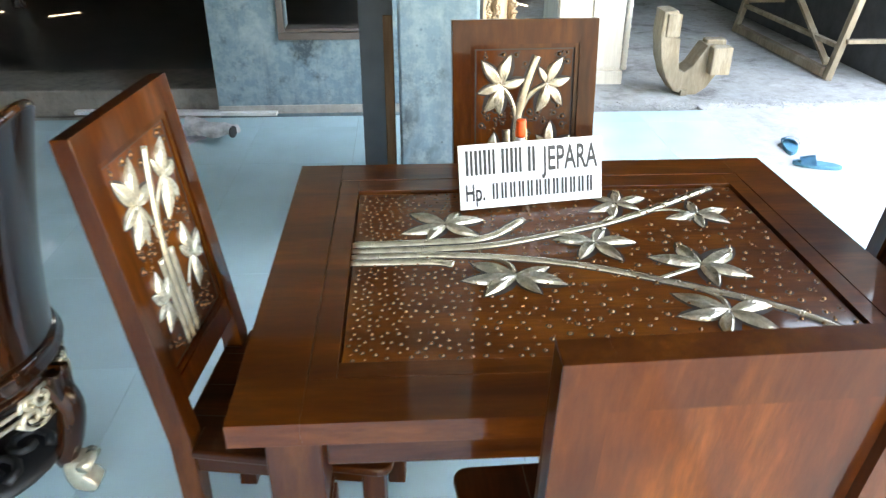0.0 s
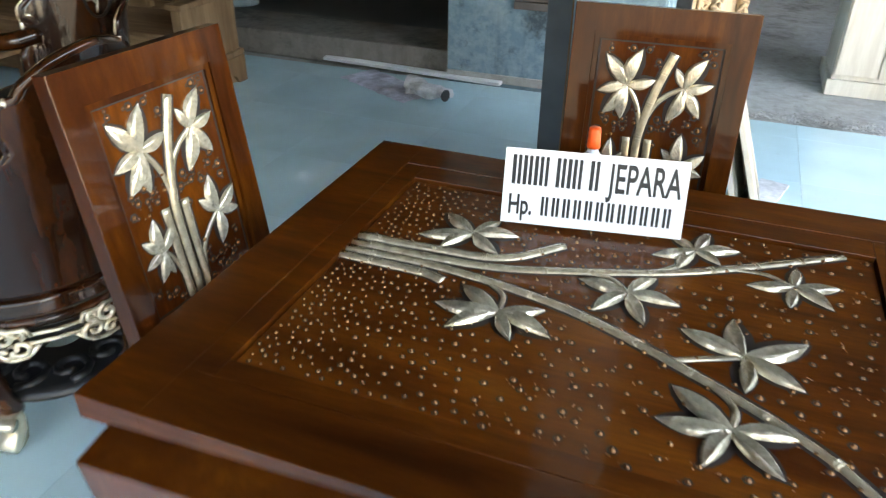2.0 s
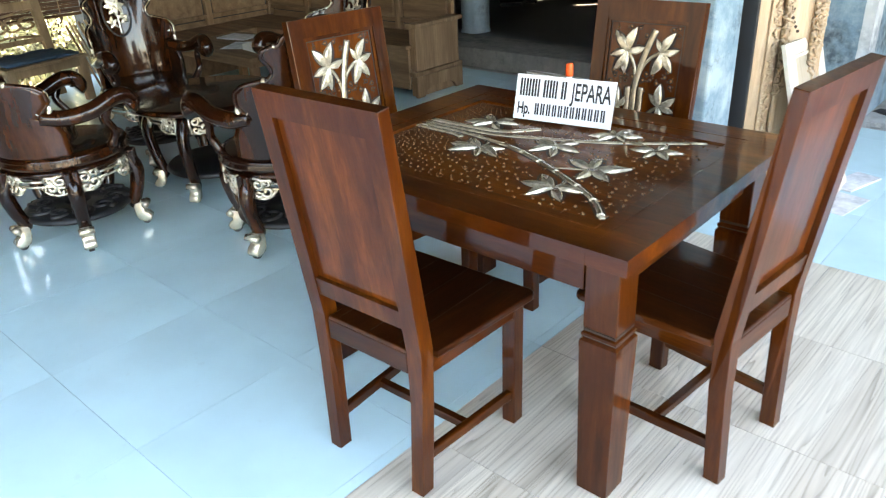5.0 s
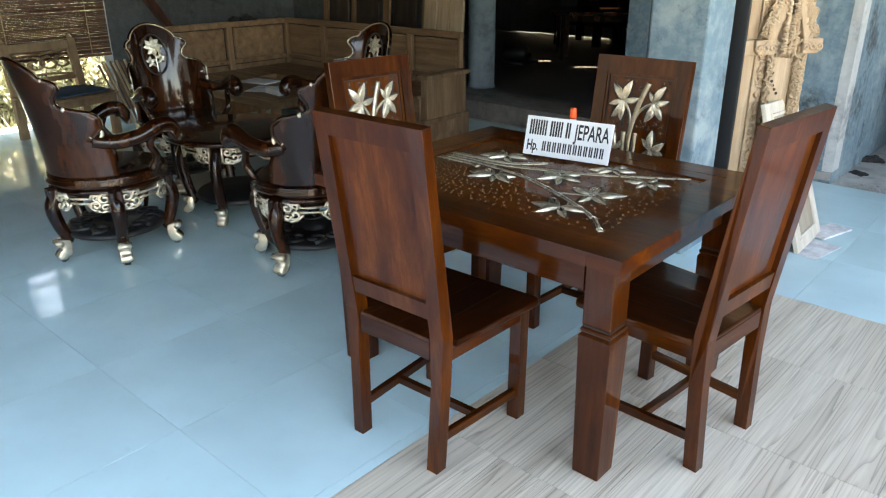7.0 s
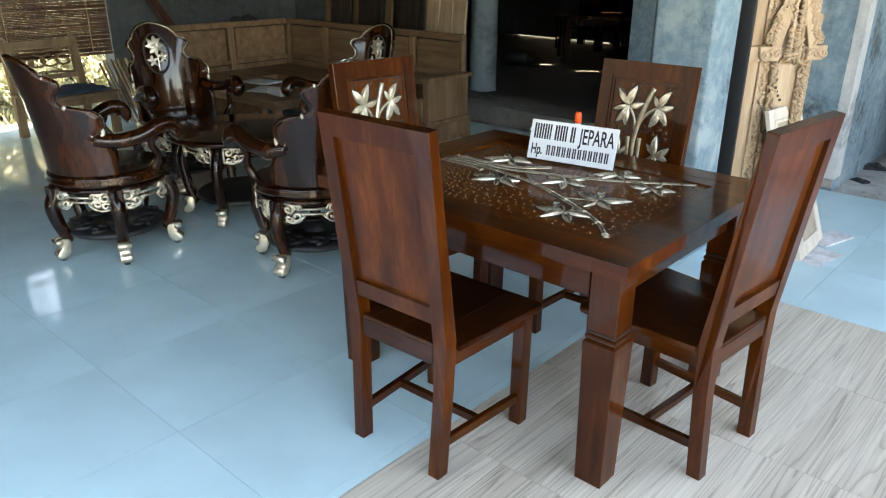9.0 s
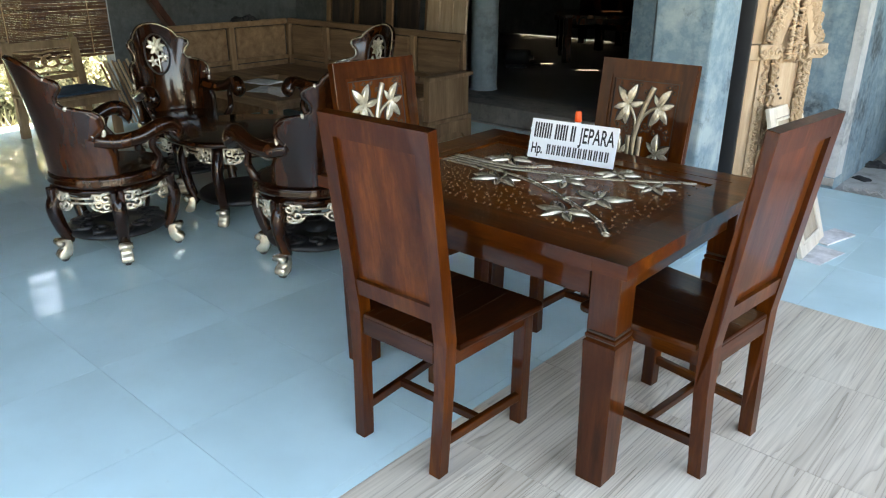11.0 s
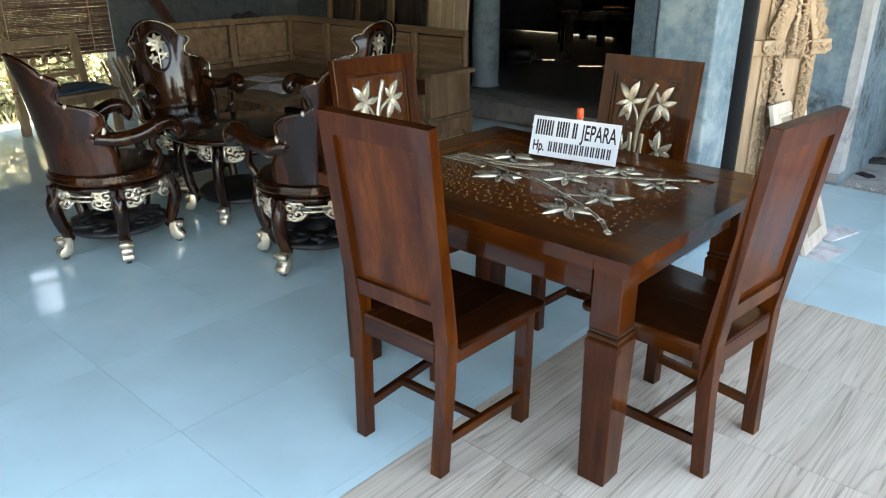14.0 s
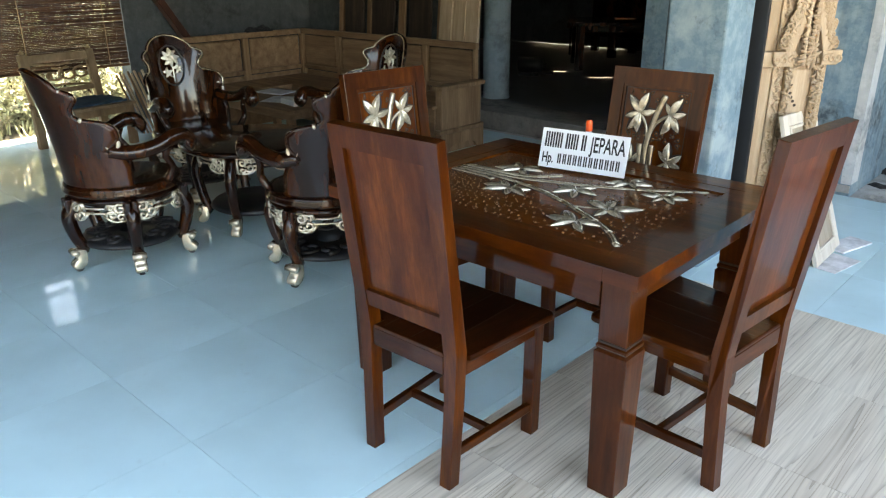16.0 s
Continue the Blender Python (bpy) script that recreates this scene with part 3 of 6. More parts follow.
def culm(parent, plane, points, r, mat, name="stem", joints=0.105):
    """A bamboo cane in half relief with swollen joints."""
    CANES.setdefault(parent.name, []).append((points, r))
    line = smooth_line([(u, v, 0.0) for u, v in points], 7)
    radii, run = [], 0.0
    for a, b in zip(line, [line[0]] + line[:-1]):
        run += (a - b).length
        radii.append(r * (0.96 - 0.2 * min(1, run / 0.9)))
    bm = tube(line, radii, 10, flat=0.6)
    run, nxt = 0.0, joints * 0.6
    for a, b in zip(line, line[1:]):
        d = b - a
        run += d.length
        if run > nxt and joints:
            nxt += joints
            e = d.normalized() * r * 0.28
            for off in (-0.28, 0.28):
                q = a + d.normalized() * r * off
                tube([q - e * 0.3, q, q + e * 0.3], [r * 0.94, r * 1.01, r * 0.94], 10, bm, 0.63)
    bmesh.ops.transform(bm, matrix=plane, verts=bm.verts[:])
    return part(name, bm, mat, parent, "", True)


def studs(parent, plane, spots, mat):
    """Small carved beads standing on the sunken field."""
    bm = bmesh.new()
    for u, v, r in spots:
        lathe([(r, 0.0), (r * 0.85, r * 0.5), (r * 0.45, r * 0.82), (0, r * 0.9)], 8, bm, plane @ shift(u, v, 0))
    ob = part("bead_carving", bm, mat, parent, "small round beads carved all over the field", True)
    ob["kind"] = "stuff"
    return ob


def shade_fillets(parent, plane, sprigs, lines, spots):
    """Shade round leaves, canes and beads, painted as thin flat fillets on the field."""
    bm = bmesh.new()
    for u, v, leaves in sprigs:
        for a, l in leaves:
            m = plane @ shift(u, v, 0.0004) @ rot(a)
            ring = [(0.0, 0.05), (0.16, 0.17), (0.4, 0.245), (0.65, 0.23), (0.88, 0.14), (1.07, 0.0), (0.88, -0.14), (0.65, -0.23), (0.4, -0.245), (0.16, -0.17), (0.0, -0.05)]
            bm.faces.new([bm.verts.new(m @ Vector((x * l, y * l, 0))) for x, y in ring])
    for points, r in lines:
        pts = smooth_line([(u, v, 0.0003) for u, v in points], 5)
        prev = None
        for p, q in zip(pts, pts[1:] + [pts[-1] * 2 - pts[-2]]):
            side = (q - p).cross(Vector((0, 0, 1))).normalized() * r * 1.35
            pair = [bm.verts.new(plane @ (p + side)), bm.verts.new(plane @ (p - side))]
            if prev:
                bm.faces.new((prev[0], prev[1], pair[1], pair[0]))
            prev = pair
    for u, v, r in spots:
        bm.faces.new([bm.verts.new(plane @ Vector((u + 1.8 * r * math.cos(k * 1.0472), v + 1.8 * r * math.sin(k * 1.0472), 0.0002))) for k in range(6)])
    ob = part("stained_groundwork", bm, CUT_DARK, parent, "flat dark fillets painting the shade in the carved cuts")
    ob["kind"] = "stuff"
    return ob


def clear_of(u, v, keep):
    return all((u - a) ** 2 + (v - b) ** 2 > c * c for a, b, c in keep)


BEAD = plain("polished_bead", (0.20, 0.085, 0.030), 0.20, 0.55, 0.2, 20.0)

# ---- dining table ----
TX, TY, TZ = 0.613, 0.506, 0.77
TXR, TYN = 0.627, 0.513
GX0, GX1, GY0, GY1 = -0.503, 0.522, -0.408, 0.402
PX0, PX1, PY0, PY1 = -0.456, 0.482, -0.366, 0.334
table = thing("dining_table", "polished red-brown teak dining table with a bamboo carving in its top", "table")
RB = 0.0005
part("top_stile", block(-TX, GX0, -TYN, TY, TZ - 0.042, TZ, RB), TEAK_TOP, table)
part("top_stile", block(GX1, TXR, -TYN, TY, TZ - 0.042, TZ, RB), TEAK_TOP, table)
part("top_rail", block(GX0 + 0.0001, GX1 - 0.0001, -TYN, GY0, TZ - 0.042, TZ - 0.0004, RB), TEAK_TOP, table)
part("top_rail", block(GX0 + 0.0001, GX1 - 0.0001, GY1, TY, TZ - 0.042, TZ - 0.0004, RB), TEAK_TOP, table)
LZ = TZ - 0.0012
for a, b, c, d, mt in ((GX0 + 0.0013, PX0, GY0 + 0.0013, GY1 - 0.0013, TEAK_TOP), (PX1, GX1 - 0.0013, GY0 + 0.0013, GY1 - 0.0013, TEAK_TOP),
                       (PX0 + 0.0004, PX1 - 0.0004, GY0 + 0.0013, PY0, TEAK_TOP), (PX0 + 0.0004, PX1 - 0.0004, PY1, GY1 - 0.0013, TEAK_TOP)):
    part("inner_border", block(a, b, c, d, TZ - 0.04, LZ, 0.0007), mt, table)
FZ = TZ - 0.009
part("groove_bed", block(GX0, GX1, GY0, GY1, TZ - 0.0415, TZ - 0.0385, 0), GAP_BLACK, table)
field = part("carved_panel", block(PX0 + 0.004, PX1 - 0.004, PY0 + 0.004, PY1 - 0.004, TZ - 0.038, FZ, 0.0015), TEAK_FIELD, table, "sunken dark panel carved with gilded bamboo and beads")
PL = shift(0, 0, FZ)
sprig(field, PL, 0.262, -0.064, [(158, 0.105), (101, 0.10), (36, 0.116), (-31, 0.10), (-87, 0.085)])
sprig(field, PL, 0.252, -0.238, [(142, 0.108), (-174, 0.10), (-112, 0.086), (-45, 0.094), (9, 0.088)])
sprig(field, PL, 0.338, 0.176, [(86, 0.072), (-165, 0.08), (17, 0.08), (-96, 0.07), (-40, 0.08)])
sprig(field, PL, 0.165, 0.242, [(76, 0.085), (-150, 0.085), (142, 0.062), (20, 0.084), (-36, 0.06), (-108, 0.08)])
sprig(field, PL, 0.068, 0.045, [(168, 0.09), (59, 0.08), (-124, 0.085), (-64, 0.09), (-3, 0.088)])
sprig(field, PL, -0.124, -0.09, [(146, 0.10), (-174, 0.108), (-134, 0.098), (-59, 0.078), (-21, 0.104), (25, 0.08)])
sprig(field, PL, -0.25, 0.148, [(142, 0.10), (-158, 0.107), (-121, 0.084), (62, 0.076), (13, 0.09), (-40, 0.09)])
culm(field, PL, [(-0.455, 0.061), (-0.30, 0.065), (-0.165, 0.082), (-0.072, 0.168)], 0.0125, GILT)
culm(field, PL, [(-0.455, 0.033), (-0.21, 0.038), (-0.06, 0.075), (0.164, 0.163), (0.428, 0.326)], 0.0115, GILT)
culm(field, PL, [(-0.455, 0.008), (-0.253, 0.006), (-0.02, -0.038), (0.19, -0.132), (0.365, -0.236), (0.462, -0.338)], 0.0115, GILT)
culm(field, PL, [(-0.455, -0.018), (-0.35, -0.020), (-0.283, -0.022), (-0.244, -0.034)], 0.012, GILT)
for line in ([(0.225, 0.20), (0.29, 0.205), (0.338, 0.176)], [(0.16, -0.112), (0.20, -0.092), (0.262, -0.064)], [(0.222, -0.15), (0.255, -0.19), (0.252, -0.238)],
             [(-0.01, 0.09), (0.04, 0.082), (0.068, 0.045)], [(-0.16, -0.012), (-0.13, -0.04), (-0.124, -0.09)], [(0.11, 0.145), (0.15, 0.19), (0.165, 0.242)]):
    culm(field, PL, line, 0.006, GILT, "twig", 0)
rng = random.Random(4)
keep = [(x + 0.045 * math.cos(radians(a)), y + 0.045 * math.sin(radians(a)), 0.034) for x, y in
        ((0.262, -0.064), (0.252, -0.238), (0.338, 0.176), (0.165, 0.242), (0.068, 0.045), (-0.124, -0.09), (-0.25, 0.148)) for a in range(0, 360, 60)]
for i in range(40):
    t = i / 39
    keep.append((-0.455 + t * 0.9, 0.02 + 0.1 * t + 0.21 * max(0, t - 0.4) ** 1.1, 0.026 + 0.03 * max(0, 0.45 - t)))
    keep.append((-0.24 + t * 0.7, 0.006 - 0.355 * t ** 1.35, 0.02))
spots = []
for _ in range(9000):
    u, v = rng.uniform(PX0 + 0.012, PX1 - 0.012), rng.uniform(PY0 + 0.012, PY1 - 0.012)
    t = max(0.0, min(1.0, (u + 0.45) / 0.62))
    gap = 0.0125 + 0.017 * t ** 1.2 * rng.uniform(0.75, 1.25)
    if clear_of(u, v, keep) and all((u - a) ** 2 + (v - b) ** 2 > gap * gap for a, b, _ in spots):
        spots.append((u, v, rng.uniform(0.0024, 0.0038) * (0.9 + 0.45 * t)))
    if len(spots) > 900:
        break
tiny = []
for u, v, r in spots:
    if u > -0.1 and rng.random() < 0.55:
        for _ in range(2):
            a = rng.uniform(0, 6.28)
            p, q = u + 0.0105 * math.cos(a), v + 0.0105 * math.sin(a)
            if PX0 + 0.01 < p < PX1 - 0.01 and PY0 + 0.01 < q < PY1 - 0.01:
                tiny.append((p, q, 0.0017))
studs(field, PL, spots + tiny, BEAD)
shade_fillets(field, PL, SPRIGS[field.name], CANES[field.name], [s for s in spots if rng.random() < 0.9])
AP = 0.055
for x0, x1, y0, y1, mt in ((-TX + AP + 0.08, TX - AP - 0.08, -TY + AP + 0.012, -TY + AP + 0.036, TEAK_X), (-TX + AP + 0.08, TX - AP - 0.08, TY - AP - 0.036, TY - AP - 0.012, TEAK_X),
                           (-TX + AP + 0.012, -TX + AP + 0.036, -TY + AP + 0.08, TY - AP - 0.08, TEAK_Y), (TX - AP - 0.036, TX - AP - 0.012, -TY + AP + 0.08, TY - AP - 0.08, TEAK_Y)):
    part("apron", block(x0, x1, y0, y1, TZ - 0.155, TZ - 0.042, 0.004), mt, table)


def table_leg():
    """A square leg: block, undercut ring, then a wider shaft that tapers to the floor."""
    bm = bmesh.new()
    prof = [(0.046, TZ - 0.043), (0.046, 0.520), (0.043, 0.516), (0.043, 0.508), (0.049, 0.504), (0.049, 0.497), (0.044, 0.492), (0.052, 0.482), (0.0525, 0.46), (0.045, 0.004), (0.042, 0.0)]
    rings = [[bm.verts.new((sx * r, sy * r, z)) for sx, sy in ((-1, -1), (1, -1), (1, 1), (-1, 1))] for r, z in prof]
    for a, b in zip(rings, rings[1:]):
        for k in range(4):
            bm.faces.new((a[k], b[k], b[(k + 1) % 4], a[(k + 1) % 4]))
    bm.faces.new(rings[0])
    bm.faces.new(rings[-1][::-1])
    side = [e for e in bm.edges if abs(e.verts[0].co.z - e.verts[1].co.z) > 0.05]
    bmesh.ops.bevel(bm, geom=side, offset=0.003, segments=2, profile=0.5, affect="EDGES")
    return bm


for sx in (-1, 1):
    for sy in (-1, 1):
        leg = part("leg", table_leg(), TEAK, table)
        leg.location = (sx * (TX - 0.083), sy * (TY - 0.108), 0)
        # near-black bands fill the two ring grooves
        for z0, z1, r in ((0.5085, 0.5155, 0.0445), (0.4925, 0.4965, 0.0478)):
            part("stained_groove", block(-r, r, -r, r, z0, z1, 0), CUT_DARK, leg)


def beam(a, b, w, d):
    """A squared timber from a to b."""
    a, b = Vector(a), Vector(b)
    bm = block(-w / 2, w / 2, -d / 2, d / 2, 0, (b - a).length, 0.004)
    bmesh.ops.transform(bm, matrix=Matrix.Translation(a) @ (b - a).to_track_quat("Z", "Y").to_matrix().to_4x4(), verts=bm.verts[:])
    return bm


# ---- dining chairs ----
LEAN = 7.7
BACK = shift(0, -0.1885, 0.45) @ rot(LEAN, "X")
CP = BACK @ Matrix(((-1, 0, 0, 0.143), (0, 0, 1, 0.008), (0, 1, 0, 0.598), (0, 0, 0, 1)))


TEAK_PANEL = wood("glazed_panel_teak", (0.032, 0.0066, 0.0012), (0.100, 0.0232, 0.0028), (0.190, 0.0520, 0.0060), grain=(8, 8, 0.9), rough=(0.26, 0.4), coat=0.5, gloss=0.05, stain=0.5)


def dining_chair():
    ch = thing("dining_chair", "polished teak dining chair with gilded bamboo carved in its back", "chair", "chairs round the table")
    for s in (-1, 1):
        prof = [(-0.224, 0.0), (-0.180, 0.0), (-0.166, 0.30), (-0.166, 0.47), (-0.2594, 1.1042), (-0.2938, 1.0997), (-0.212, 0.46), (-0.212, 0.30)]
        bm = bmesh.new()
        cols = []
        for side in (0, 1):
            col = []
            for y, z in prof:
                outer = 0.185 + 0.021 * min(1, max(0, (z - 0.05) / 0.5))
                width = 0.042 + 0.010 * min(1, max(0, (z - 0.30) / 0.2))
                col.append(bm.verts.new((s * (outer - (0 if side else width)), y, z)))
            cols.append(col)
        n = len(prof)
        bm.faces.new(cols[0])
        bm.faces.new(cols[1][::-1])
        for i in range(n):
            bm.faces.new((cols[0][i], cols[0][(i + 1) % n], cols[1][(i + 1) % n], cols[1][i]))
        bmesh.ops.recalc_face_normals(bm, faces=bm.faces[:])
        bmesh.ops.bevel(bm, geom=[e for e in bm.edges if min(abs(v.co.x) for v in e.verts) > 0.17], offset=0.0018, segments=2, profile=0.5, affect="EDGES")
        part("back_post", bm, TEAK_BACK, ch)
        bm = block(s * 0.191 - 0.023, s * 0.191 + 0.023, 0.174, 0.220, 0, 0.434, 0.004)
        for v in bm.verts:
            if v.co.z < 0.2:
                v.co.x += -s * 0.004
        part("leg", bm, TEAK, ch)
        part("stretcher", beam((s * 0.163, -0.185, 0.105), (s * 0.190, 0.18, 0.105), 0.022, 0.032), TEAK_Y, ch)
        part("seat_rail", beam((s * 0.182, -0.17, 0.407), (s * 0.198, 0.178, 0.407), 0.02, 0.053), TEAK_Y, ch)
    part("cross_stretcher", block(-0.170, 0.170, -0.022, 0.002, 0.092, 0.118, 0.003), TEAK_X, ch)
    part("seat_rail", block(-0.17, 0.17, 0.188, 0.210, 0.380, 0.4345, 0.003), TEAK_X, ch)
    part("seat_rail", block(-0.146, 0.146, -0.207, -0.180, 0.385, 0.446, 0.003), TEAK_X, ch)
    out = []
    for cx, cy, a0 in ((0.220, 0.212, 0), (-0.220, 0.212, 90)):
        out += [(cx + 0.028 * math.cos(radians(a0 + k * 22.5)), cy + 0.028 * math.sin(radians(a0 + k * 22.5))) for k in range(5)]
    out += [(-0.214, -0.164), (-0.144, -0.164), (-0.144, -0.205), (0.144, -0.205), (0.144, -0.164), (0.214, -0.164)]
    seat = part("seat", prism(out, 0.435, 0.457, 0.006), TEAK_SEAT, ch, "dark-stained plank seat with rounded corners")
    for x in (-0.112, 0.004, 0.108):
        part("board_joint", block(x - 0.0009, x + 0.0009, -0.19, 0.232, 0.4560, 0.4574, 0), CUT_DARK, seat)
    for z0, z1, nm in ((0.592, 0.658, "top_rail"), (0.080, 0.134, "lower_rail")):
        bm = block(-0.1545, 0.1545, -0.0175, 0.0175, z0, z1, 0.0)
        bmesh.ops.transform(bm, matrix=BACK, verts=bm.verts[:])
        part(nm, bm, TEAK_BACK, ch)
    bm = block(-0.154, 0.154, -0.004, 0.0075, 0.13, 0.594, 0)
    bmesh.ops.transform(bm, matrix=BACK, verts=bm.verts[:])
    panel = part("back_panel", bm, TEAK_PANEL, ch, "sunken back panel with gilded bamboo carving")
    bm = bmesh.new()
    for x0, x1, z0, z1 in ((-0.154, -0.142, 0.134, 0.592), (0.142, 0.154, 0.134, 0.592), (-0.142, 0.142, 0.580, 0.592), (-0.142, 0.142, 0.134, 0.146)):
        box(bm, x0, x1, 0.0078, 0.0135, z0, z1)
    bmesh.ops.transform(bm, matrix=BACK, verts=bm.verts[:])
    part("inner_moulding", bm, TEAK, panel)
    # Flat dark strips draw the groove's shade; nothing is cut into the panel.
    for x0, x1, z0, z1 in ((-0.1417, -0.1367, 0.147, 0.5795), (0.1367, 0.1417, 0.147, 0.5795), (-0.1375, 0.1375, 0.5755, 0.5795), (-0.1375, 0.1375, 0.147, 0.151)):
        bm = bmesh.new()
        box(bm, x0, x1, 0.0076, 0.0082, z0, z1)
        bmesh.ops.transform(bm, matrix=BACK, verts=bm.verts[:])
        part("groove_line", bm, CUT_DARK, panel)
    def on_panel(s, f):
        return 0.0063 + 0.2734 * s, -0.0185 - 0.432 * f
    UL, UR, LL, LR = on_panel(0.26, 0.235), on_panel(0.745, 0.228), on_panel(0.20, 0.71), on_panel(0.80, 0.665)
    sprig(panel, CP, *UL, [(129, 0.088), (72, 0.089), (14, 0.070), (197, 0.070), (236, 0.089), (268, 0.084)], 1.22)
    sprig(panel, CP, *UR, [(118, 0.053), (59, 0.084), (13, 0.066), (-56, 0.078), (249, 0.087)], 1.22)
    sprig(panel, CP, *LL, [(138, 0.056), (92, 0.072), (52, 0.058), (200, 0.050), (250, 0.062), (285, 0.056)], 1.22)
    sprig(panel, CP, *LR, [(136, 0.060), (92, 0.082), (33, 0.070), (-14, 0.062), (262, 0.074)], 1.22)
    culm(panel, CP, [on_panel(0.628, 0.048), on_panel(0.54, 0.20), on_panel(0.475, 0.35), on_panel(0.425, 0.52), on_panel(0.42, 0.70), on_panel(0.435, 0.985)], 0.0115, GILT, "stem", 0.085)
    culm(panel, CP, [on_panel(0.325, 0.525), on_panel(0.335, 0.70), on_panel(0.345, 0.985)], 0.0105, GILT, "stem", 0.085)
    culm(panel, CP, [on_panel(0.515, 0.525), on_panel(0.515, 0.70), on_panel(0.525, 0.985)], 0.0105, GILT, "stem", 0.085)
    culm(panel, CP, [UL, on_panel(0.34, 0.30), on_panel(0.395, 0.38), on_panel(0.42, 0.48)], 0.0062, GILT, "twig", 0)
    culm(panel, CP, [UR, on_panel(0.63, 0.265), on_panel(0.53, 0.325), on_panel(0.475, 0.40)], 0.0068, GILT, "twig", 0)
    culm(panel, CP, [LR, on_panel(0.68, 0.72), on_panel(0.58, 0.80), on_panel(0.54, 0.90)], 0.0062, GILT, "twig", 0)
    culm(panel, CP, [LL, on_panel(0.27, 0.76), on_panel(0.32, 0.85), on_panel(0.34, 0.93)], 0.0056, GILT, "twig", 0)
    rg = random.Random(9)
    hold = [(a, b, 0.052) for a, b in (UL, UR, LL, LR)]
    hold += [(a + 0.062 * math.cos(radians(k)), b + 0.062 * math.sin(radians(k)), 0.022) for a, b in (UL, UR, LL, LR) for k in range(0, 360, 40)]
    hold += [(*on_panel(0.628 - 0.21 * min(1, k / 10), 0.05 + 0.047 * k), 0.02 if k < 11 else 0.034) for k in range(20)]
    dots = []
    for _ in range(600):
        u, v = rg.uniform(0.020, 0.266), rg.uniform(-0.438, -0.030)
        if clear_of(u, v, hold) and all((u - a) ** 2 + (v - b) ** 2 > 0.020 ** 2 for a, b, _ in dots):
            dots.append((u, v, rg.uniform(0.0040, 0.0060)))
    for u, v, r in dots[:]:
        for _ in range(2):
            a = rg.uniform(0, 6.28)
            p, q = u + 0.0115 * math.cos(a), v + 0.0115 * math.sin(a)
            if 0.014 < p < 0.272 and -0.444 < q < -0.026:
                dots.append((p, q, rg.uniform(0.0020, 0.0030)))
    studs(panel, CP, dots, BEAD)
    shade_fillets(panel, CP, SPRIGS[panel.name], CANES[panel.name], [s for s in dots if rg.random() < 0.9])
    return ch


chair = dining_chair()
chair.matrix_basis = pose(-0.006, -0.524, 0, 0, 0, 2.0)
copy_thing(chair, pose(0.013, 0.460, 0, 0, 0, 182.0))
copy_thing(chair, pose(-0.594, -0.026, 0, 0, 0, -95.5))
copy_thing(chair, pose(0.575, 0.004, 0, 0, 0, 84.7))

# ---- sign and bottle on the table ----
SIGN = shift(-0.212, 0.202, TZ + 0.0015) @ rot(9.4) @ rot(-15, "X")
sign = thing("sign_board", "white sign board with black lettering leaning on a bottle", "sign", "", SIGN)
part("board", block(0, 0.351, 0, 0.004, 0, 0.150, 0.0012), WHITE, sign)


def letters(text, x, z, height, wide, parent, squeeze=1.0):
    """Ink lettering in the built-in font, on the front of the board."""
    cu = bpy.data.curves.new("lettering", "FONT")
    cu.body, cu.size, cu.extrude, cu.offset = text, height / 0.72, 0.0004, 0.0012
    tmp = new("lettering", cu)
    me = bpy.data.meshes.new_from_object(tmp.evaluated_get(bpy.context.evaluated_depsgraph_get()))
    bpy.data.objects.remove(tmp)
    xs = [v.co.x for v in me.vertices]
    k = wide / (max(xs) - min(xs))
    me.transform(shift(x, -0.0006, z) @ rot(90, "X") @ Matrix.Diagonal((k, 1, 1, 1)) @ shift(-min(xs), 0, 0))
    me.materials.clear()
    me.materials.append(INK)
    ob = new("lettering", me)
    ob.parent = parent
    return ob


for i in range(8):
    w = 0.0105 if i in (3, 6) else 0.0175
    x = 0.016 + i * 0.0215
    for a, b in ((0, 0.42), (0.62, 1.0)) if w > 0.011 else ((0, 0.6),):
        part("black_bar", block(x + w * a, x + w * b, -0.0011, -0.0002, 0.079, 0.137, 0), INK, sign)
letters("JEPARA", 0.200, 0.079, 0.058, 0.140, sign)
letters("Hp.", 0.014, 0.020, 0.040, 0.046, sign)
for i in range(12):
    x = 0.078 + i * 0.0213
    for a in (0.0, 0.0085):
        part("black_bar", block(x + a, x + a + 0.0055, -0.0011, -0.0002, 0.020, 0.058, 0), INK, sign)
bottle = thing("glue_bottle", "small milky plastic bottle with an orange cap behind the sign", "bottle", "", shift(-0.062, 0.316, TZ))
part("body", lathe([(0, 0), (0.022, 0), (0.024, 0.004), (0.024, 0.105), (0.018, 0.124), (0.011, 0.132), (0.011, 0.140), (0, 0.140)], 20), MILKY, bottle, "", True)
part("cap", lathe([(0, 0.141), (0.013, 0.141), (0.0135, 0.145), (0.012, 0.178), (0.0105, 0.182), (0, 0.182)], 18), ORANGE, bottle, "orange screw cap", True)


# ---- carved swivel chairs and round tea table ----
def scroll(cx, cz, r, turns, start, plane, bm, thick=0.006, seg=6, n=16, sgn=1):
    """A spiral bar in the plane's x and y."""
    pts = []
    for i in range(n + 1):
        t = i / n
        a = radians(start) + sgn * t * turns * 2 * math.pi
        rr = r * (1 - 0.78 * t)
        pts.append((cx + rr * math.cos(a), cz + rr * math.sin(a), 0))
    pts = [plane @ Vector(p) for p in pts]
    tube(pts, thick, seg, bm)


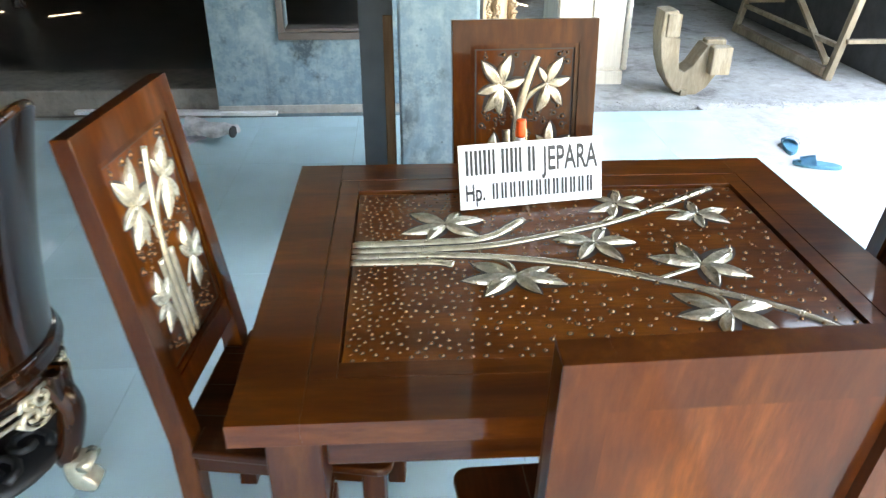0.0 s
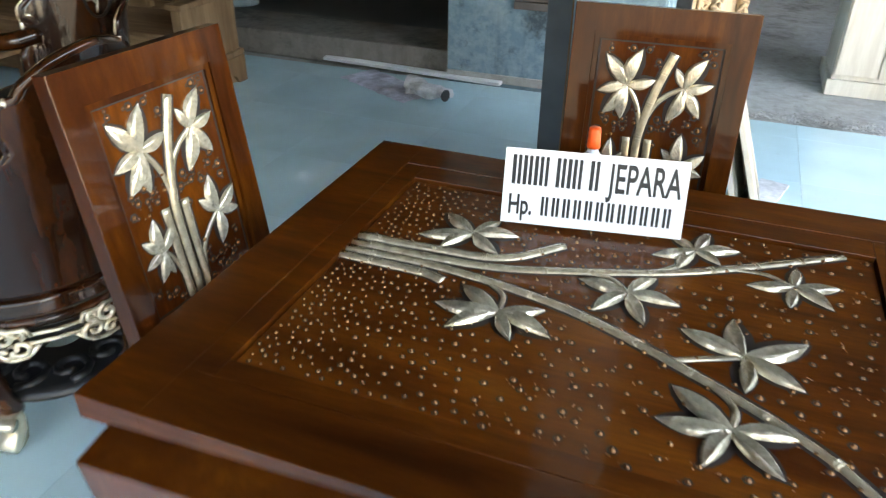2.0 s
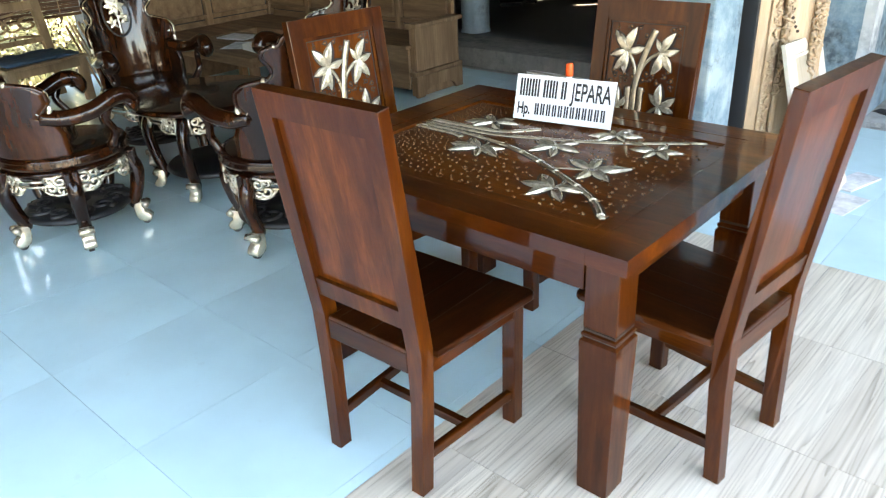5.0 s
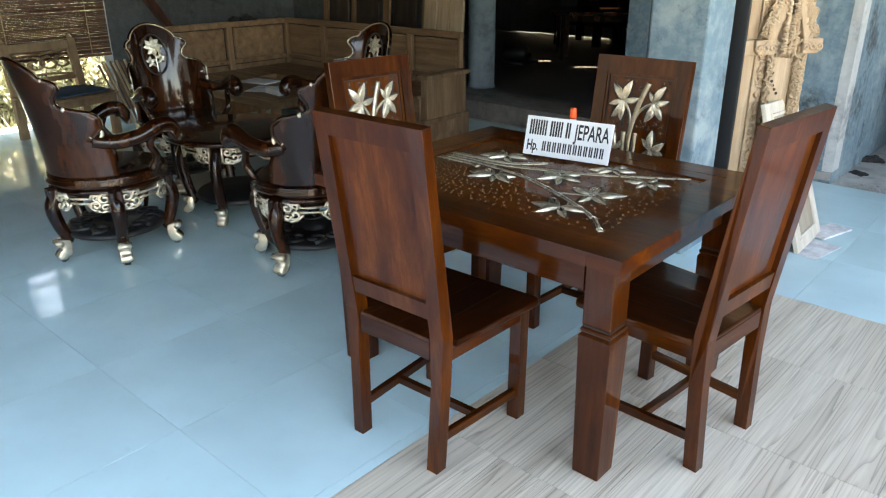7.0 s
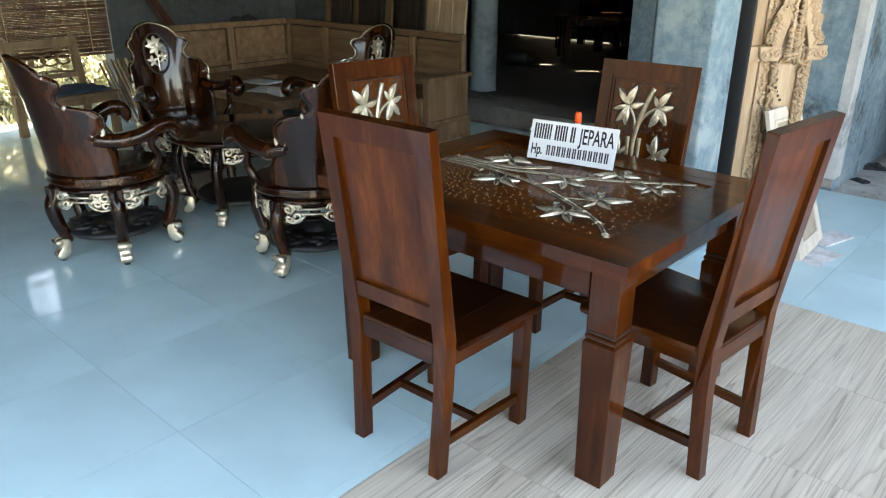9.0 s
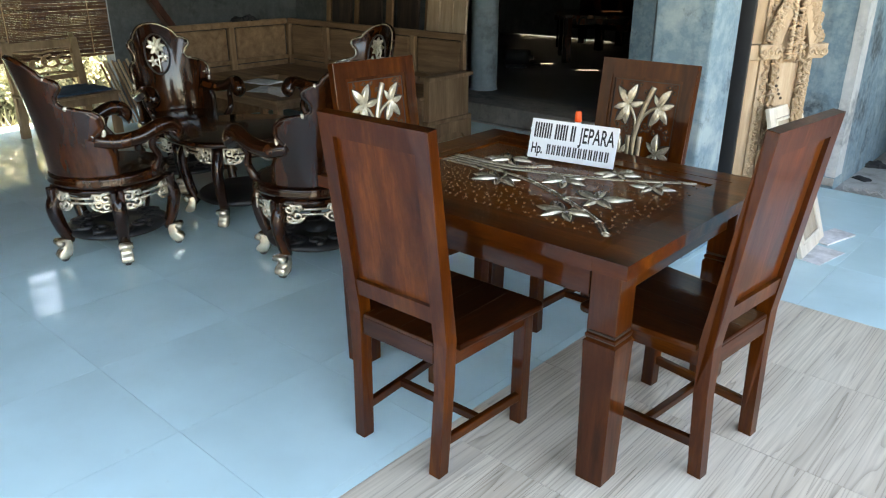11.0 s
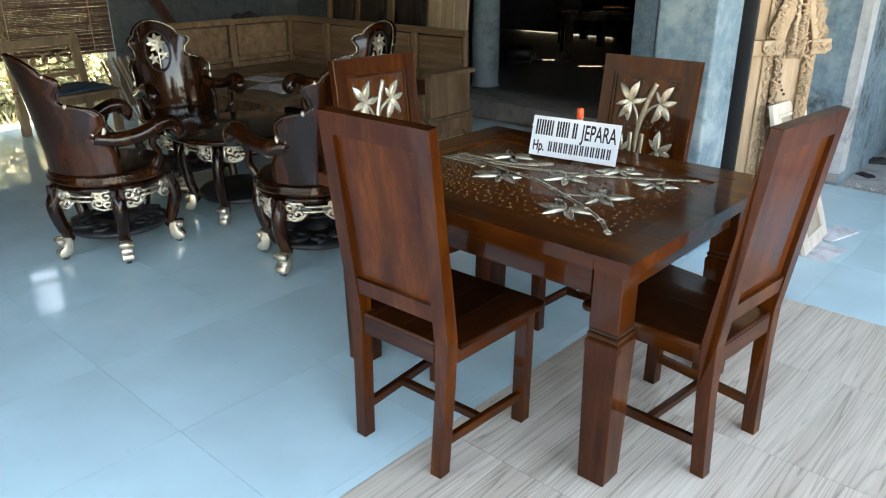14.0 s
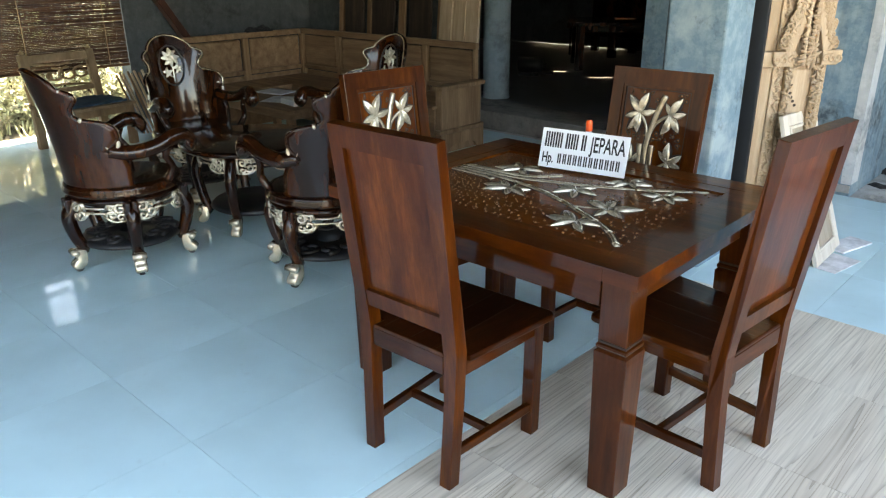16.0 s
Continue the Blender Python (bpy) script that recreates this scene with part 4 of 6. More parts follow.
def on_drum(radius, height):
    """A map that bends a flat strip (x along, y up) round an upright drum of that radius; angle 0 is +x."""
    def bend(bm, angle):
        for v in bm.verts:
            a = radians(angle) + v.co.x / radius
            r = radius + v.co.z
            v.co = Vector((r * math.cos(a), r * math.sin(a), height + v.co.y))
    return bend


def fret_strip(width, h):
    """Gilded fretwork: a dense knot of scrolls in a square-cornered frame at both ends, joined by a pair of bars."""
    bm = bmesh.new()
    flat = Matrix()
    for s in (-1, 1):
        x, w = s * width * 0.33, width * 0.15
        scroll(x + s * w * 0.45, h * 0.20, h * 0.30, 1.15, 90, flat, bm, 0.0082, 5, 14, s)
        scroll(x - s * w * 0.40, -h * 0.16, h * 0.30, 1.1, 200, flat, bm, 0.0080, 5, 12, -s)
        scroll(x + s * w * 0.45, -h * 0.30, h * 0.22, 1.0, 20, flat, bm, 0.0076, 5, 12, s)
        scroll(x - s * w * 0.35, h * 0.30, h * 0.20, 1.0, 300, flat, bm, 0.0074, 5, 12, -s)
        tube([(x - s * w * 1.0, h * 0.20, 0), (x - s * w * 0.8, h * 0.46, 0), (x, h * 0.42, 0), (x + s * w * 1.02, h * 0.50, 0)], 0.0072, 5, bm)
        tube([(x - s * w * 0.7, -h * 0.46, 0), (x, -h * 0.56, 0), (x + s * w, -h * 0.52, 0)], 0.0072, 5, bm)
        tube([(x + s * w, -h * 0.54, 0), (x + s * w * 1.04, 0, 0), (x + s * w, h * 0.50, 0)], 0.0078, 5, bm)
        tube([(x - s * w * 1.3, -h * 0.10, 0), (x - s * w * 0.8, -h * 0.40, 0), (x - s * w * 0.3, -h * 0.50, 0)], 0.0070, 5, bm)
    for y in (-0.08, 0.20):
        tube([(-width * 0.36, h * y, 0), (0, h * (y + 0.04), 0), (width * 0.36, h * y, 0)], 0.0068, 5, bm)
    return bm


def cabriole(height, reach, drop):
    """A bowed leg in the x-z plane from the drum edge out and down to a caster."""
    line = smooth_line([(reach * 0.92, 0, height), (reach * 1.08, 0, height * 0.78), (reach * 1.02, 0, height * 0.5), (reach * 0.92, 0, height * 0.30), (reach * 1.0, 0, drop)], 5)
    k = len(line)
    radii = [0.036 - 0.013 * (i / (k - 1)) + (0.003 if i == k - 1 else 0) for i in range(k)]
    return tube(line, radii, 10)


def gilded_foot(reach, top):
    """A gilded shoe: a rolled top, a narrow waist and a bulging toe, over a small dark wheel."""
    side = [(-0.024, 0.034), (0.012, 0.040), (0.032, 0.030), (0.034, 0.012), (0.020, 0.000), (0.016, -0.012), (0.032, -0.026), (0.042, -0.044), (0.036, -0.062), (0.008, -0.068), (-0.018, -0.056), (-0.028, -0.026), (-0.030, 0.010)]
    bm = prism([(reach + 0.012 + x, top + z) for x, z in side], -0.027, 0.027, 0.007, Matrix(((1, 0, 0, 0), (0, 0, 1, 0), (0, 1, 0, 0), (0, 0, 0, 1))))
    tube([(reach + 0.034, -0.031, top + 0.022), (reach + 0.034, 0.031, top + 0.022)], 0.017, 10, bm)
    return bm


def barrel_back(r, z0, ztop):
    """The curved shell of the back with a violin outline; also returns its edge line."""
    bm = bmesh.new()
    heights = (0, 0.10, 0.160, 0.185, 0.205, 0.250, 0.295, 0.325, 0.340, 0.352, 0.375, 0.405, 0.445, 0.468, 0.482, 0.490, 0.515, 0.54, 0.558, 0.572, 0.58)
    spread = (80, 79, 73, 58, 63, 71, 70, 63, 50, 40, 36.5, 37.5, 44, 43, 37, 30.5, 28, 22.5, 17, 10, 2)
    n, rows = 26, 84
    def sheet(off):
        out = []
        for k in range(rows + 1):
            h = (ztop - z0) * (1 - (1 - k / rows) ** 1.25)
            half = float(np.interp(h, heights, spread))
            lean = 0.105 * max(0, h / (ztop - z0)) ** 1.5
            row = []
            for i in range(n + 1):
                a = radians(180 + half * (-1 + 2 * i / n))
                row.append(bm.verts.new(((r + lean + off) * math.cos(a), (r * 0.98 + lean * 0.45 + off) * math.sin(a), z0 + h)))
            out.append(row)
        return out
    A, B = sheet(0.0), sheet(0.024)
    for g in (A, B):
        for c, d in zip(g, g[1:]):
            for i in range(n):
                bm.faces.new((c[i], c[i + 1], d[i + 1], d[i]))
    for i in range(n):
        bm.faces.new((A[0][i], A[0][i + 1], B[0][i + 1], B[0][i]))
        bm.faces.new((A[-1][i], A[-1][i + 1], B[-1][i + 1], B[-1][i]))
    for i in (0, n):
        for k in range(rows):
            bm.faces.new((A[k][i], A[k + 1][i], B[k + 1][i], B[k][i]))
    edge = [(A[k][0].co + B[k][0].co) / 2 for k in range(23, rows + 1)] + [(A[k][n].co + B[k][n].co) / 2 for k in range(rows, 22, -1)]
    return bm, edge


def swivel_chair():
    ch = thing("swivel_armchair", "dark glossy rosewood swivel armchair with gilded carving on casters", "chair", "chairs round the tea table")
    part("seat", lathe([(0, 0.405), (0.235, 0.405), (0.262, 0.418), (0.268, 0.432), (0.258, 0.443), (0.262, 0.452), (0.255, 0.466), (0.225, 0.474), (0, 0.470)], 40), ROSEWOOD, ch, "", True)
    part("drum", lathe([(0, 0.352), (0.205, 0.352), (0.225, 0.362), (0.250, 0.385), (0.250, 0.402), (0, 0.402)], 40), ROSEWOOD, ch, "", True)
    bend = on_drum(0.254, 0.344)
    for a in (0, 72, 144, 216, 288):
        bm = fret_strip(0.285, 0.088)
        bend(bm, a)
        part("gilded_apron", bm, GILT_PALE, ch, "pierced gilded fretwork", True)
    for a in (36, 108, 180, 252, 324):
        bm = cabriole(0.385, 0.252, 0.115)
        bmesh.ops.transform(bm, matrix=rot(a), verts=bm.verts[:])
        leg = part("leg", bm, ROSEWOOD, ch, "", True)
        for y0, y1 in ((-0.030, -0.003), (0.003, 0.030)):
            bm = block(0.238, 0.284, y0, y1, 0.285, 0.403, 0.008)
            bmesh.ops.transform(bm, matrix=rot(a), verts=bm.verts[:])
            part("knee_block", bm, ROSEWOOD, leg)
        bm = gilded_foot(0.245, 0.085)
        bmesh.ops.transform(bm, matrix=rot(a), verts=bm.verts[:])
        part("gilded_shoe", bm, GILT_PALE, leg, "scrolled gilt shoe", True)
        bm = lathe([(0, -0.012), (0.018, -0.012), (0.020, -0.008), (0.020, 0.008), (0.018, 0.012), (0, 0.012)], 14, m=rot(a) @ shift(0.268, 0, 0.020) @ rot(90, "X"))
        part("caster_wheel", bm, BLACK, leg)
    bm = lathe([(0.055, 0.115), (0.195, 0.12), (0.225, 0.13), (0.23, 0.145), (0.20, 0.158), (0.055, 0.165), (0.055, 0.115)], 30)
    ring_ob = part("footrest_ring", bm, BLACK, ch, "black carved ring between the legs", True)
    for i in range(10):
        a = radians(36 * i)
        bm = bmesh.new()
        scroll(0.15 * math.cos(a), 0.15 * math.sin(a), 0.055, 1.1, 36 * i, shift(0, 0, 0.162), bm, 0.012, 6, 10)
        part("scroll", bm, BLACK, ring_ob, "", True)
    for ob in [o for o in ch.children_recursive if o.type == "MESH"]:
        ob.data.transform(Matrix.Diagonal((1.13, 1.13, 1.0, 1.0)))
    shell, rim = barrel_back(0.262, 0.470, 1.05)
    back = part("barrel_back", shell, ROSEWOOD, ch, "", True)
    part("edge_moulding", tube(rim, 0.013, 8), ROSEWOOD, back, "", True)
    part("gilded_rim", tube([p + Vector((0.012, 0, 0.004)) for p in rim], 0.0048, 6), GILT, back, "thin gilded bead along the shaped edge", True)
    for s in (-1, 1):
        for z, half, r in ((0.957, 34.0, 0.013), (0.818, 44.0, 0.015)):
            lean = 0.105 * ((z - 0.47) / 0.58) ** 1.5
            a = radians(180 + s * half)
            bm = lathe([(0, -r), (r * 0.7, -r * 0.7), (r, 0), (r * 0.7, r * 0.7), (0, r)], 12, m=shift((0.274 + lean) * math.cos(a), (0.27 + lean * 0.45) * math.sin(a), z))
            part("rosette", bm, GILT_PALE, back, "", True)
        a = radians(180 + s * 66)
        bm = bmesh.new()
        scroll(0, 0, 0.042, 1.35, 90, shift(0.292 * math.cos(a), 0.282 * math.sin(a), 0.695) @ rot(180 + s * 66) @ Matrix(((0, 0, 1, 0), (1, 0, 0, 0), (0, 1, 0, 0), (0, 0, 0, 1))), bm, 0.0105, 7, 18, s)
        part("ear_scroll", bm, GILT_PALE, back, "gilded scroll curling in at the shoulder", True)
        pts = smooth_line([(-0.135, s * 0.230, 0.655), (-0.04, s * 0.275, 0.640), (0.07, s * 0.300, 0.655), (0.165, s * 0.305, 0.692), (0.225, s * 0.300, 0.690), (0.250, s * 0.298, 0.655), (0.232, s * 0.298, 0.640)], 5)
        n = len(pts)
        arm = part("arm", tube(pts, [0.038 + 0.011 * (i / n) ** 3 for i in range(n)], 12), ROSEWOOD, ch, "", True)
        pts = smooth_line([(0.13, s * 0.232, 0.46), (0.15, s * 0.255, 0.53), (0.115, s * 0.272, 0.60), (0.13, s * 0.284, 0.655)], 5)
        pts = [Vector((p.x * 1.05, p.y * 1.07, p.z)) for p in pts]
        part("arm_post", tube(pts, [0.024 - 0.006 * math.sin(math.pi * i / (len(pts) - 1)) for i in range(len(pts))], 9), ROSEWOOD, arm, "", True)
    # medallion on the inside of the back
    face = shift(-0.290, 0, 0.855) @ rot(-12, "Y") @ Matrix(((0, 0, 1, 0), (1, 0, 0, 0), (0, 1, 0, 0), (0, 0, 0, 1)))
    ring = [face @ Vector((0.086 * math.cos(2 * math.pi * i / 28), 0.135 * math.sin(2 * math.pi * i / 28), 0.0)) for i in range(29)]
    med = part("medallion", tube(ring, 0.006, 6), BLACK, back, "oval moulding round a gilded flower", True)
    sprig(med, face, 0.0, 0.055, [(a, 0.068) for a in range(0, 360, 45)], 1.5, LEAVES_PALE)
    sprig(med, face @ shift(0, 0, 0.008), 0.0, 0.055, [(a, 0.040) for a in range(22, 382, 60)], 1.7, LEAVES_PALE)
    for u, v in ((-0.036, -0.045), (0.040, -0.022)):
        sprig(med, face, u, v, [(a, 0.040) for a in range(20, 380, 72)], 1.6, LEAVES_PALE)
    culm(med, face, [(0, 0.03), (0.004, -0.03), (0.0, -0.118)], 0.0055, GILT_PALE, "flower_stem", 0)
    culm(med, face, [(0.002, -0.06), (0.025, -0.045), (0.040, -0.022)], 0.0042, GILT_PALE, "flower_stem", 0)
    culm(med, face, [(0.002, -0.08), (-0.022, -0.070), (-0.036, -0.045)], 0.0042, GILT_PALE, "flower_stem", 0)
    return ch


arm_chair = swivel_chair()
arm_chair.matrix_basis = pose(-2.425, -0.480, 0, 0, 0, 88)
copy_thing(arm_chair, pose(-1.50, 0.15, 0, 0, 0, 178))
copy_thing(arm_chair, pose(-3.23, 0.42, 0, 0, 0, -4))
copy_thing(arm_chair, pose(-2.40, 1.15, 0, 0, 0, -92))

tea = thing("tea_table", "low round dark rosewood tea table with a gilded apron", "table", "", pose(-2.42, 0.32, -0.075, 0, 0, 16))
part("tabletop", lathe([(0, 0.575), (0.395, 0.575), (0.415, 0.582), (0.422, 0.594), (0.415, 0.606), (0.395, 0.610), (0, 0.609)], 48), ROSEWOOD, tea, "mirror-glossy round top", True)
part("drum", lathe([(0, 0.49), (0.30, 0.49), (0.31, 0.505), (0.31, 0.573), (0, 0.573)], 40), ROSEWOOD, tea, "", True)
bend = on_drum(0.318, 0.515)
for a in (36, 108, 180, 252, 324):
    bm = fret_strip(0.33, 0.085)
    bend(bm, a)
    part("gilded_apron", bm, GILT_PALE, tea, "pierced gilded fretwork", True)
for a in (0, 72, 144, 216, 288):
    bm = cabriole(0.55, 0.315, 0.19)
    bmesh.ops.transform(bm, matrix=rot(a), verts=bm.verts[:])
    leg = part("leg", bm, ROSEWOOD, tea, "", True)
    bm = gilded_foot(0.31, 0.16)
    for v in bm.verts:
        v.co.z = max(v.co.z, 0.0755)
    bmesh.ops.transform(bm, matrix=rot(a), verts=bm.verts[:])
    part("gilded_shoe", bm, GILT_PALE, leg, "", True)
bm = lathe([(0, 0.19), (0.26, 0.195), (0.28, 0.21), (0.26, 0.23), (0, 0.235)], 30)
part("undershelf", bm, BLACK, tea, "", True)

# ---- raw corner sofa ----
SX, SY, RUN = -5.25, 2.84, 1.42
SOFA = thing("corner_sofa", "unfinished raw teak corner sofa with panelled backs", "sofa")


def sofa_run(along, length, start):
    """Seat, front and panelled back of one run; local x along it, y towards the sitter, the back plane at y = 0."""
    def put(nm, bm, mat):
        bmesh.ops.transform(bm, matrix=along, verts=bm.verts[:])
        return part(nm, bm, mat, SOFA)
    put("seat_board", block(start, length, 0.03, 0.56, 0.375, 0.40, 0.006), RAW_X)
    put("front_board", block(start, length, 0.515, 0.54, 0.06, 0.374, 0.005), RAW_X)
    put("back_rail", block(start * 0.06, length, -0.03, 0.02, 0.81, 0.865, 0.008), RAW_X)
    put("back_rail", block(start * 0.06, length, -0.025, 0.015, 0.455, 0.495, 0.005), RAW_X)
    put("back_board", block(start * 0.06, length, -0.03, -0.018, 0.05, 0.44, 0), RAW_X)
    # Black strips paint the shade between back panels and behind the seat.
    put("backing", block(start * 0.06, length, -0.034, -0.026, 0.44, 0.81, 0), GAP_BLACK)
    put("seat_gap", block(start, length, -0.017, 0.029, 0.36, 0.385, 0), GAP_BLACK)
    n = max(2, round(length / 0.62))
    for i in range(n + 1):
        x = i * length / n
        put("back_post", block(max(0, x - 0.032), min(length, x + 0.032), -0.022, 0.022, 0.40, 0.812, 0.005), RAW)
    for i in range(n):
        a, b = i * length / n + 0.056, (i + 1) * length / n - 0.056
        put("back_panel", block(a, b, -0.017, 0.012, 0.495, 0.80, 0.010, 1), RAW_X)


sofa_run(shift(SX, SY, 0) @ Matrix.Diagonal((1, -1, 1, 1)), 2.46, 0.0)
sofa_run(shift(SX, SY, 0) @ rot(-90), RUN, 0.57)
bm = block(-0.05, 0.02, -0.50, 0.0, 0.0, 0.53, 0.006)
AX = shift(-2.76, SY, 0)
bmesh.ops.transform(bm, matrix=AX, verts=bm.verts[:])
arm = part("arm_box", bm, RAW, SOFA)
for b_ in (block(-0.06, 0.055, -0.53, 0.02, 0.53, 0.565, 0.008), block(-0.03, 0.04, -0.54, 0.02, 0.165, 0.20, 0.006), block(0.021, 0.034, -0.50, -0.44, 0.02, 0.16, 0.004), block(0.021, 0.034, -0.06, 0.0, 0.02, 0.16, 0.004)):
    bmesh.ops.transform(b_, matrix=AX, verts=b_.verts[:])
    part("arm_moulding", b_, RAW, arm)
pts = [(-0.53, 0.0), (-0.45, 0.0), (-0.42, 0.045), (-0.36, 0.068), (-0.16, 0.068), (-0.10, 0.045), (-0.07, 0.0), (0.01, 0.0), (0.01, 0.165), (-0.53, 0.165)]
bm = prism(pts, 0.022, 0.045, 0)
bmesh.ops.transform(bm, matrix=AX @ Matrix(((0, 0, 1, 0), (1, 0, 0, 0), (0, 1, 0, 0), (0, 0, 0, 1))), verts=bm.verts[:])
part("bracket_foot", bm, RAW, arm)

# low table inside the corner, with papers
low = thing("coffee_table", "raw teak coffee table standing inside the corner sofa", "table", "", pose(-3.95, 1.62, 0))
part("tabletop", block(-0.55, 0.55, -0.33, 0.33, 0.40, 0.43, 0.008), RAW_X, low)
part("moulding", block(-0.52, 0.52, -0.30, 0.30, 0.345, 0.40, 0.006), RAW_X, low)
for sx in (-1, 1):
    for sy in (-1, 1):
        part("leg", block(sx * 0.48 - 0.03, sx * 0.48 + 0.03, sy * 0.26 - 0.03, sy * 0.26 + 0.03, 0, 0.345, 0.005), RAW, low)
for i, (x, y, a, w, d, h) in enumerate(((-4.22, 1.75, 12, 0.30, 0.20, 0.012), (-3.62, 1.48, -8, 0.22, 0.07, 0.045), (-3.9, 1.55, 30, 0.21, 0.28, 0.004))):
    bm = block(-w / 2, w / 2, -d / 2, d / 2, 0, h, 0.002)
    ob = link(("clear_plastic_packet", "white_carton", "paper_sheet")[i], bm, (PAPER, MILKY, PAPER)[i])
    tagged(ob, ("crumpled pale plastic packet on the coffee table", "small white carton lying on the coffee table", "loose sheet of paper on the coffee table")[i], ("packet", "box", "paper")[i])
    ob.matrix_basis = pose(x, y, 0.431, 0, 0, a)

# ---- raw wooden chair by the garden opening ----
SAND = wood("sanded_teak", (0.16, 0.102, 0.060), (0.26, 0.172, 0.102), (0.36, 0.250, 0.155), grain=(6, 6, 0.9), rough=(0.6, 0.8), stain=0.3)
wc = thing("wooden_chair", "pale raw wooden chair with a carved back and a blue cloth", "chair", "", pose(-5.30, 0.48, 0, 0, 0, -82.5) @ Matrix.Diagonal((1.42, 1.1, 0.84, 1)))
for s in (-1, 1):
    part("back_post", prism([(-0.235, 0), (-0.19, 0), (-0.19, 0.44), (-0.25, 0.95), (-0.29, 0.95), (-0.235, 0.44)], s * 0.21 - 0.024, s * 0.21 + 0.024, 0, Matrix(((0, 0, 1, 0), (1, 0, 0, 0), (0, 1, 0, 0), (0, 0, 0, 1)))), SAND, wc)
    part("finial", lathe([(0, 0.948), (0.014, 0.95), (0.018, 0.965), (0.010, 0.985), (0, 1.0)], 10, m=shift(s * 0.21, -0.27, 0)), SAND, wc, "", True)
    part("leg", block(s * 0.21 - 0.025, s * 0.21 + 0.025, 0.17, 0.22, 0, 0.42, 0.005), SAND, wc)
    part("seat_rail", block(s * 0.21 - 0.013, s * 0.21 + 0.013, -0.20, 0.175, 0.34, 0.42, 0.004), SAND, wc)
part("seat", block(-0.245, 0.245, -0.225, 0.245, 0.42, 0.45, 0.008), SAND, wc)
part("seat_rail", block(-0.19, 0.19, 0.185, 0.21, 0.34, 0.42, 0.004), SAND, wc)
WB = shift(0, -0.212, 0.44) @ rot(6.7, "X")
for z0, z1 in ((0.42, 0.50), (0.10, 0.15)):
    bm = block(-0.19, 0.19, -0.015, 0.015, z0, z1, 0.005)
    bmesh.ops.transform(bm, matrix=WB, verts=bm.verts[:])
    part("back_rail", bm, SAND, wc)
bm = bmesh.new()
WPL = WB @ shift(0, 0, 0.285) @ Matrix(((1, 0, 0, 0), (0, 0, -1, 0), (0, 1, 0, 0), (0, 0, 0, 1)))
for s in (-1, 1):
    for k in (0, 1):
        curl = bmesh.new()
        scroll(s * (0.05 + 0.085 * k), 0.0, 0.075, 1.2, 90 + 60 * k, WPL, curl, 0.011, 6, 14, s)
        part("carved_scroll", curl, SAND, wc, "", True)
    tube([WPL @ Vector((s * 0.188, -0.14, 0)), WPL @ Vector((s * 0.188, 0.14, 0))], 0.012, 6, bm)
    tube([WPL @ Vector((0.0, s * 0.10, 0)), WPL @ Vector((0.188, s * 0.13, 0))], 0.012, 6, bm)
    tube([WPL @ Vector((0.0, s * 0.10, 0)), WPL @ Vector((-0.188, s * 0.13, 0))], 0.012, 6, bm)
part("splat_frame", bm, SAND, wc, "", True)
bm = bmesh.new()
g = [[bm.verts.new((-0.21 + 0.42 * i / 12, -0.17 + 0.36 * j / 10, 0.465 + 0.028 * noise.noise((i * 0.45, j * 0.5, 2)) + 0.01)) for j in range(11)] for i in range(13)]
for i in range(12):
    for j in range(10):
        bm.faces.new((g[i][j], g[i + 1][j], g[i + 1][j + 1], g[i][j + 1]))
ret = bmesh.ops.extrude_face_region(bm, geom=bm.faces[:])
for v in [e for e in ret["geom"] if isinstance(e, bmesh.types.BMVert)]:
    v.co.z = 0.4505
cl = tagged(link("folded_cloth", bm, CLOTHBLUE, None, "", True), "rumpled dark blue cloth lying on the raw wooden chair", "cloth")
cl.matrix_basis = pose(-5.30, 0.48, 0.0005, 0, 0, -82.5) @ Matrix.Diagonal((1.42, 1.1, 0.84, 1))


# ---- boards by the pillar ----
def board(name, label, category, bm, mat, m, group=""):
    ob = tagged(link(name, bm, mat), label, category, group)
    ob.matrix_basis = m
    return ob


# Added board: the pillar's shaded left part, done as a darker strip.
board("slate_board", "added tall slate-blue board standing for the pillar's shaded left part", "board", block(-0.07, 0.07, -0.014, 0.014, 0, 2.4, 0.004), PILLAR_SHADE, pose(-0.445, 1.762, 0))
# upright black board fills the dark gap between pillar and clock
board("black_board", "tall black board filling the dark gap beside the pillar", "board", block(-0.15, 0.15, -0.012, 0.012, 0, 2.3, 0.004), BLACK, pose(-0.15, 1.80, 0, 0, 0, 3))
lath = board("wooden_lath", "narrow raw wooden lath leaning on the slate-blue shade board", "lath", block(-0.02, 0.02, -0.009, 0.009, 0, 0.93, 0.003), RAW, pose(-0.396, 1.715, 0, -0.8, 0, 0))

# ---- carved clock case ----
CLK = pose(0.02, 2.12, 0, 0, 0, 56)
clock = thing("clock_case", "tall raw wooden clock case with deep carving, unfinished", "clock", "", CLK)
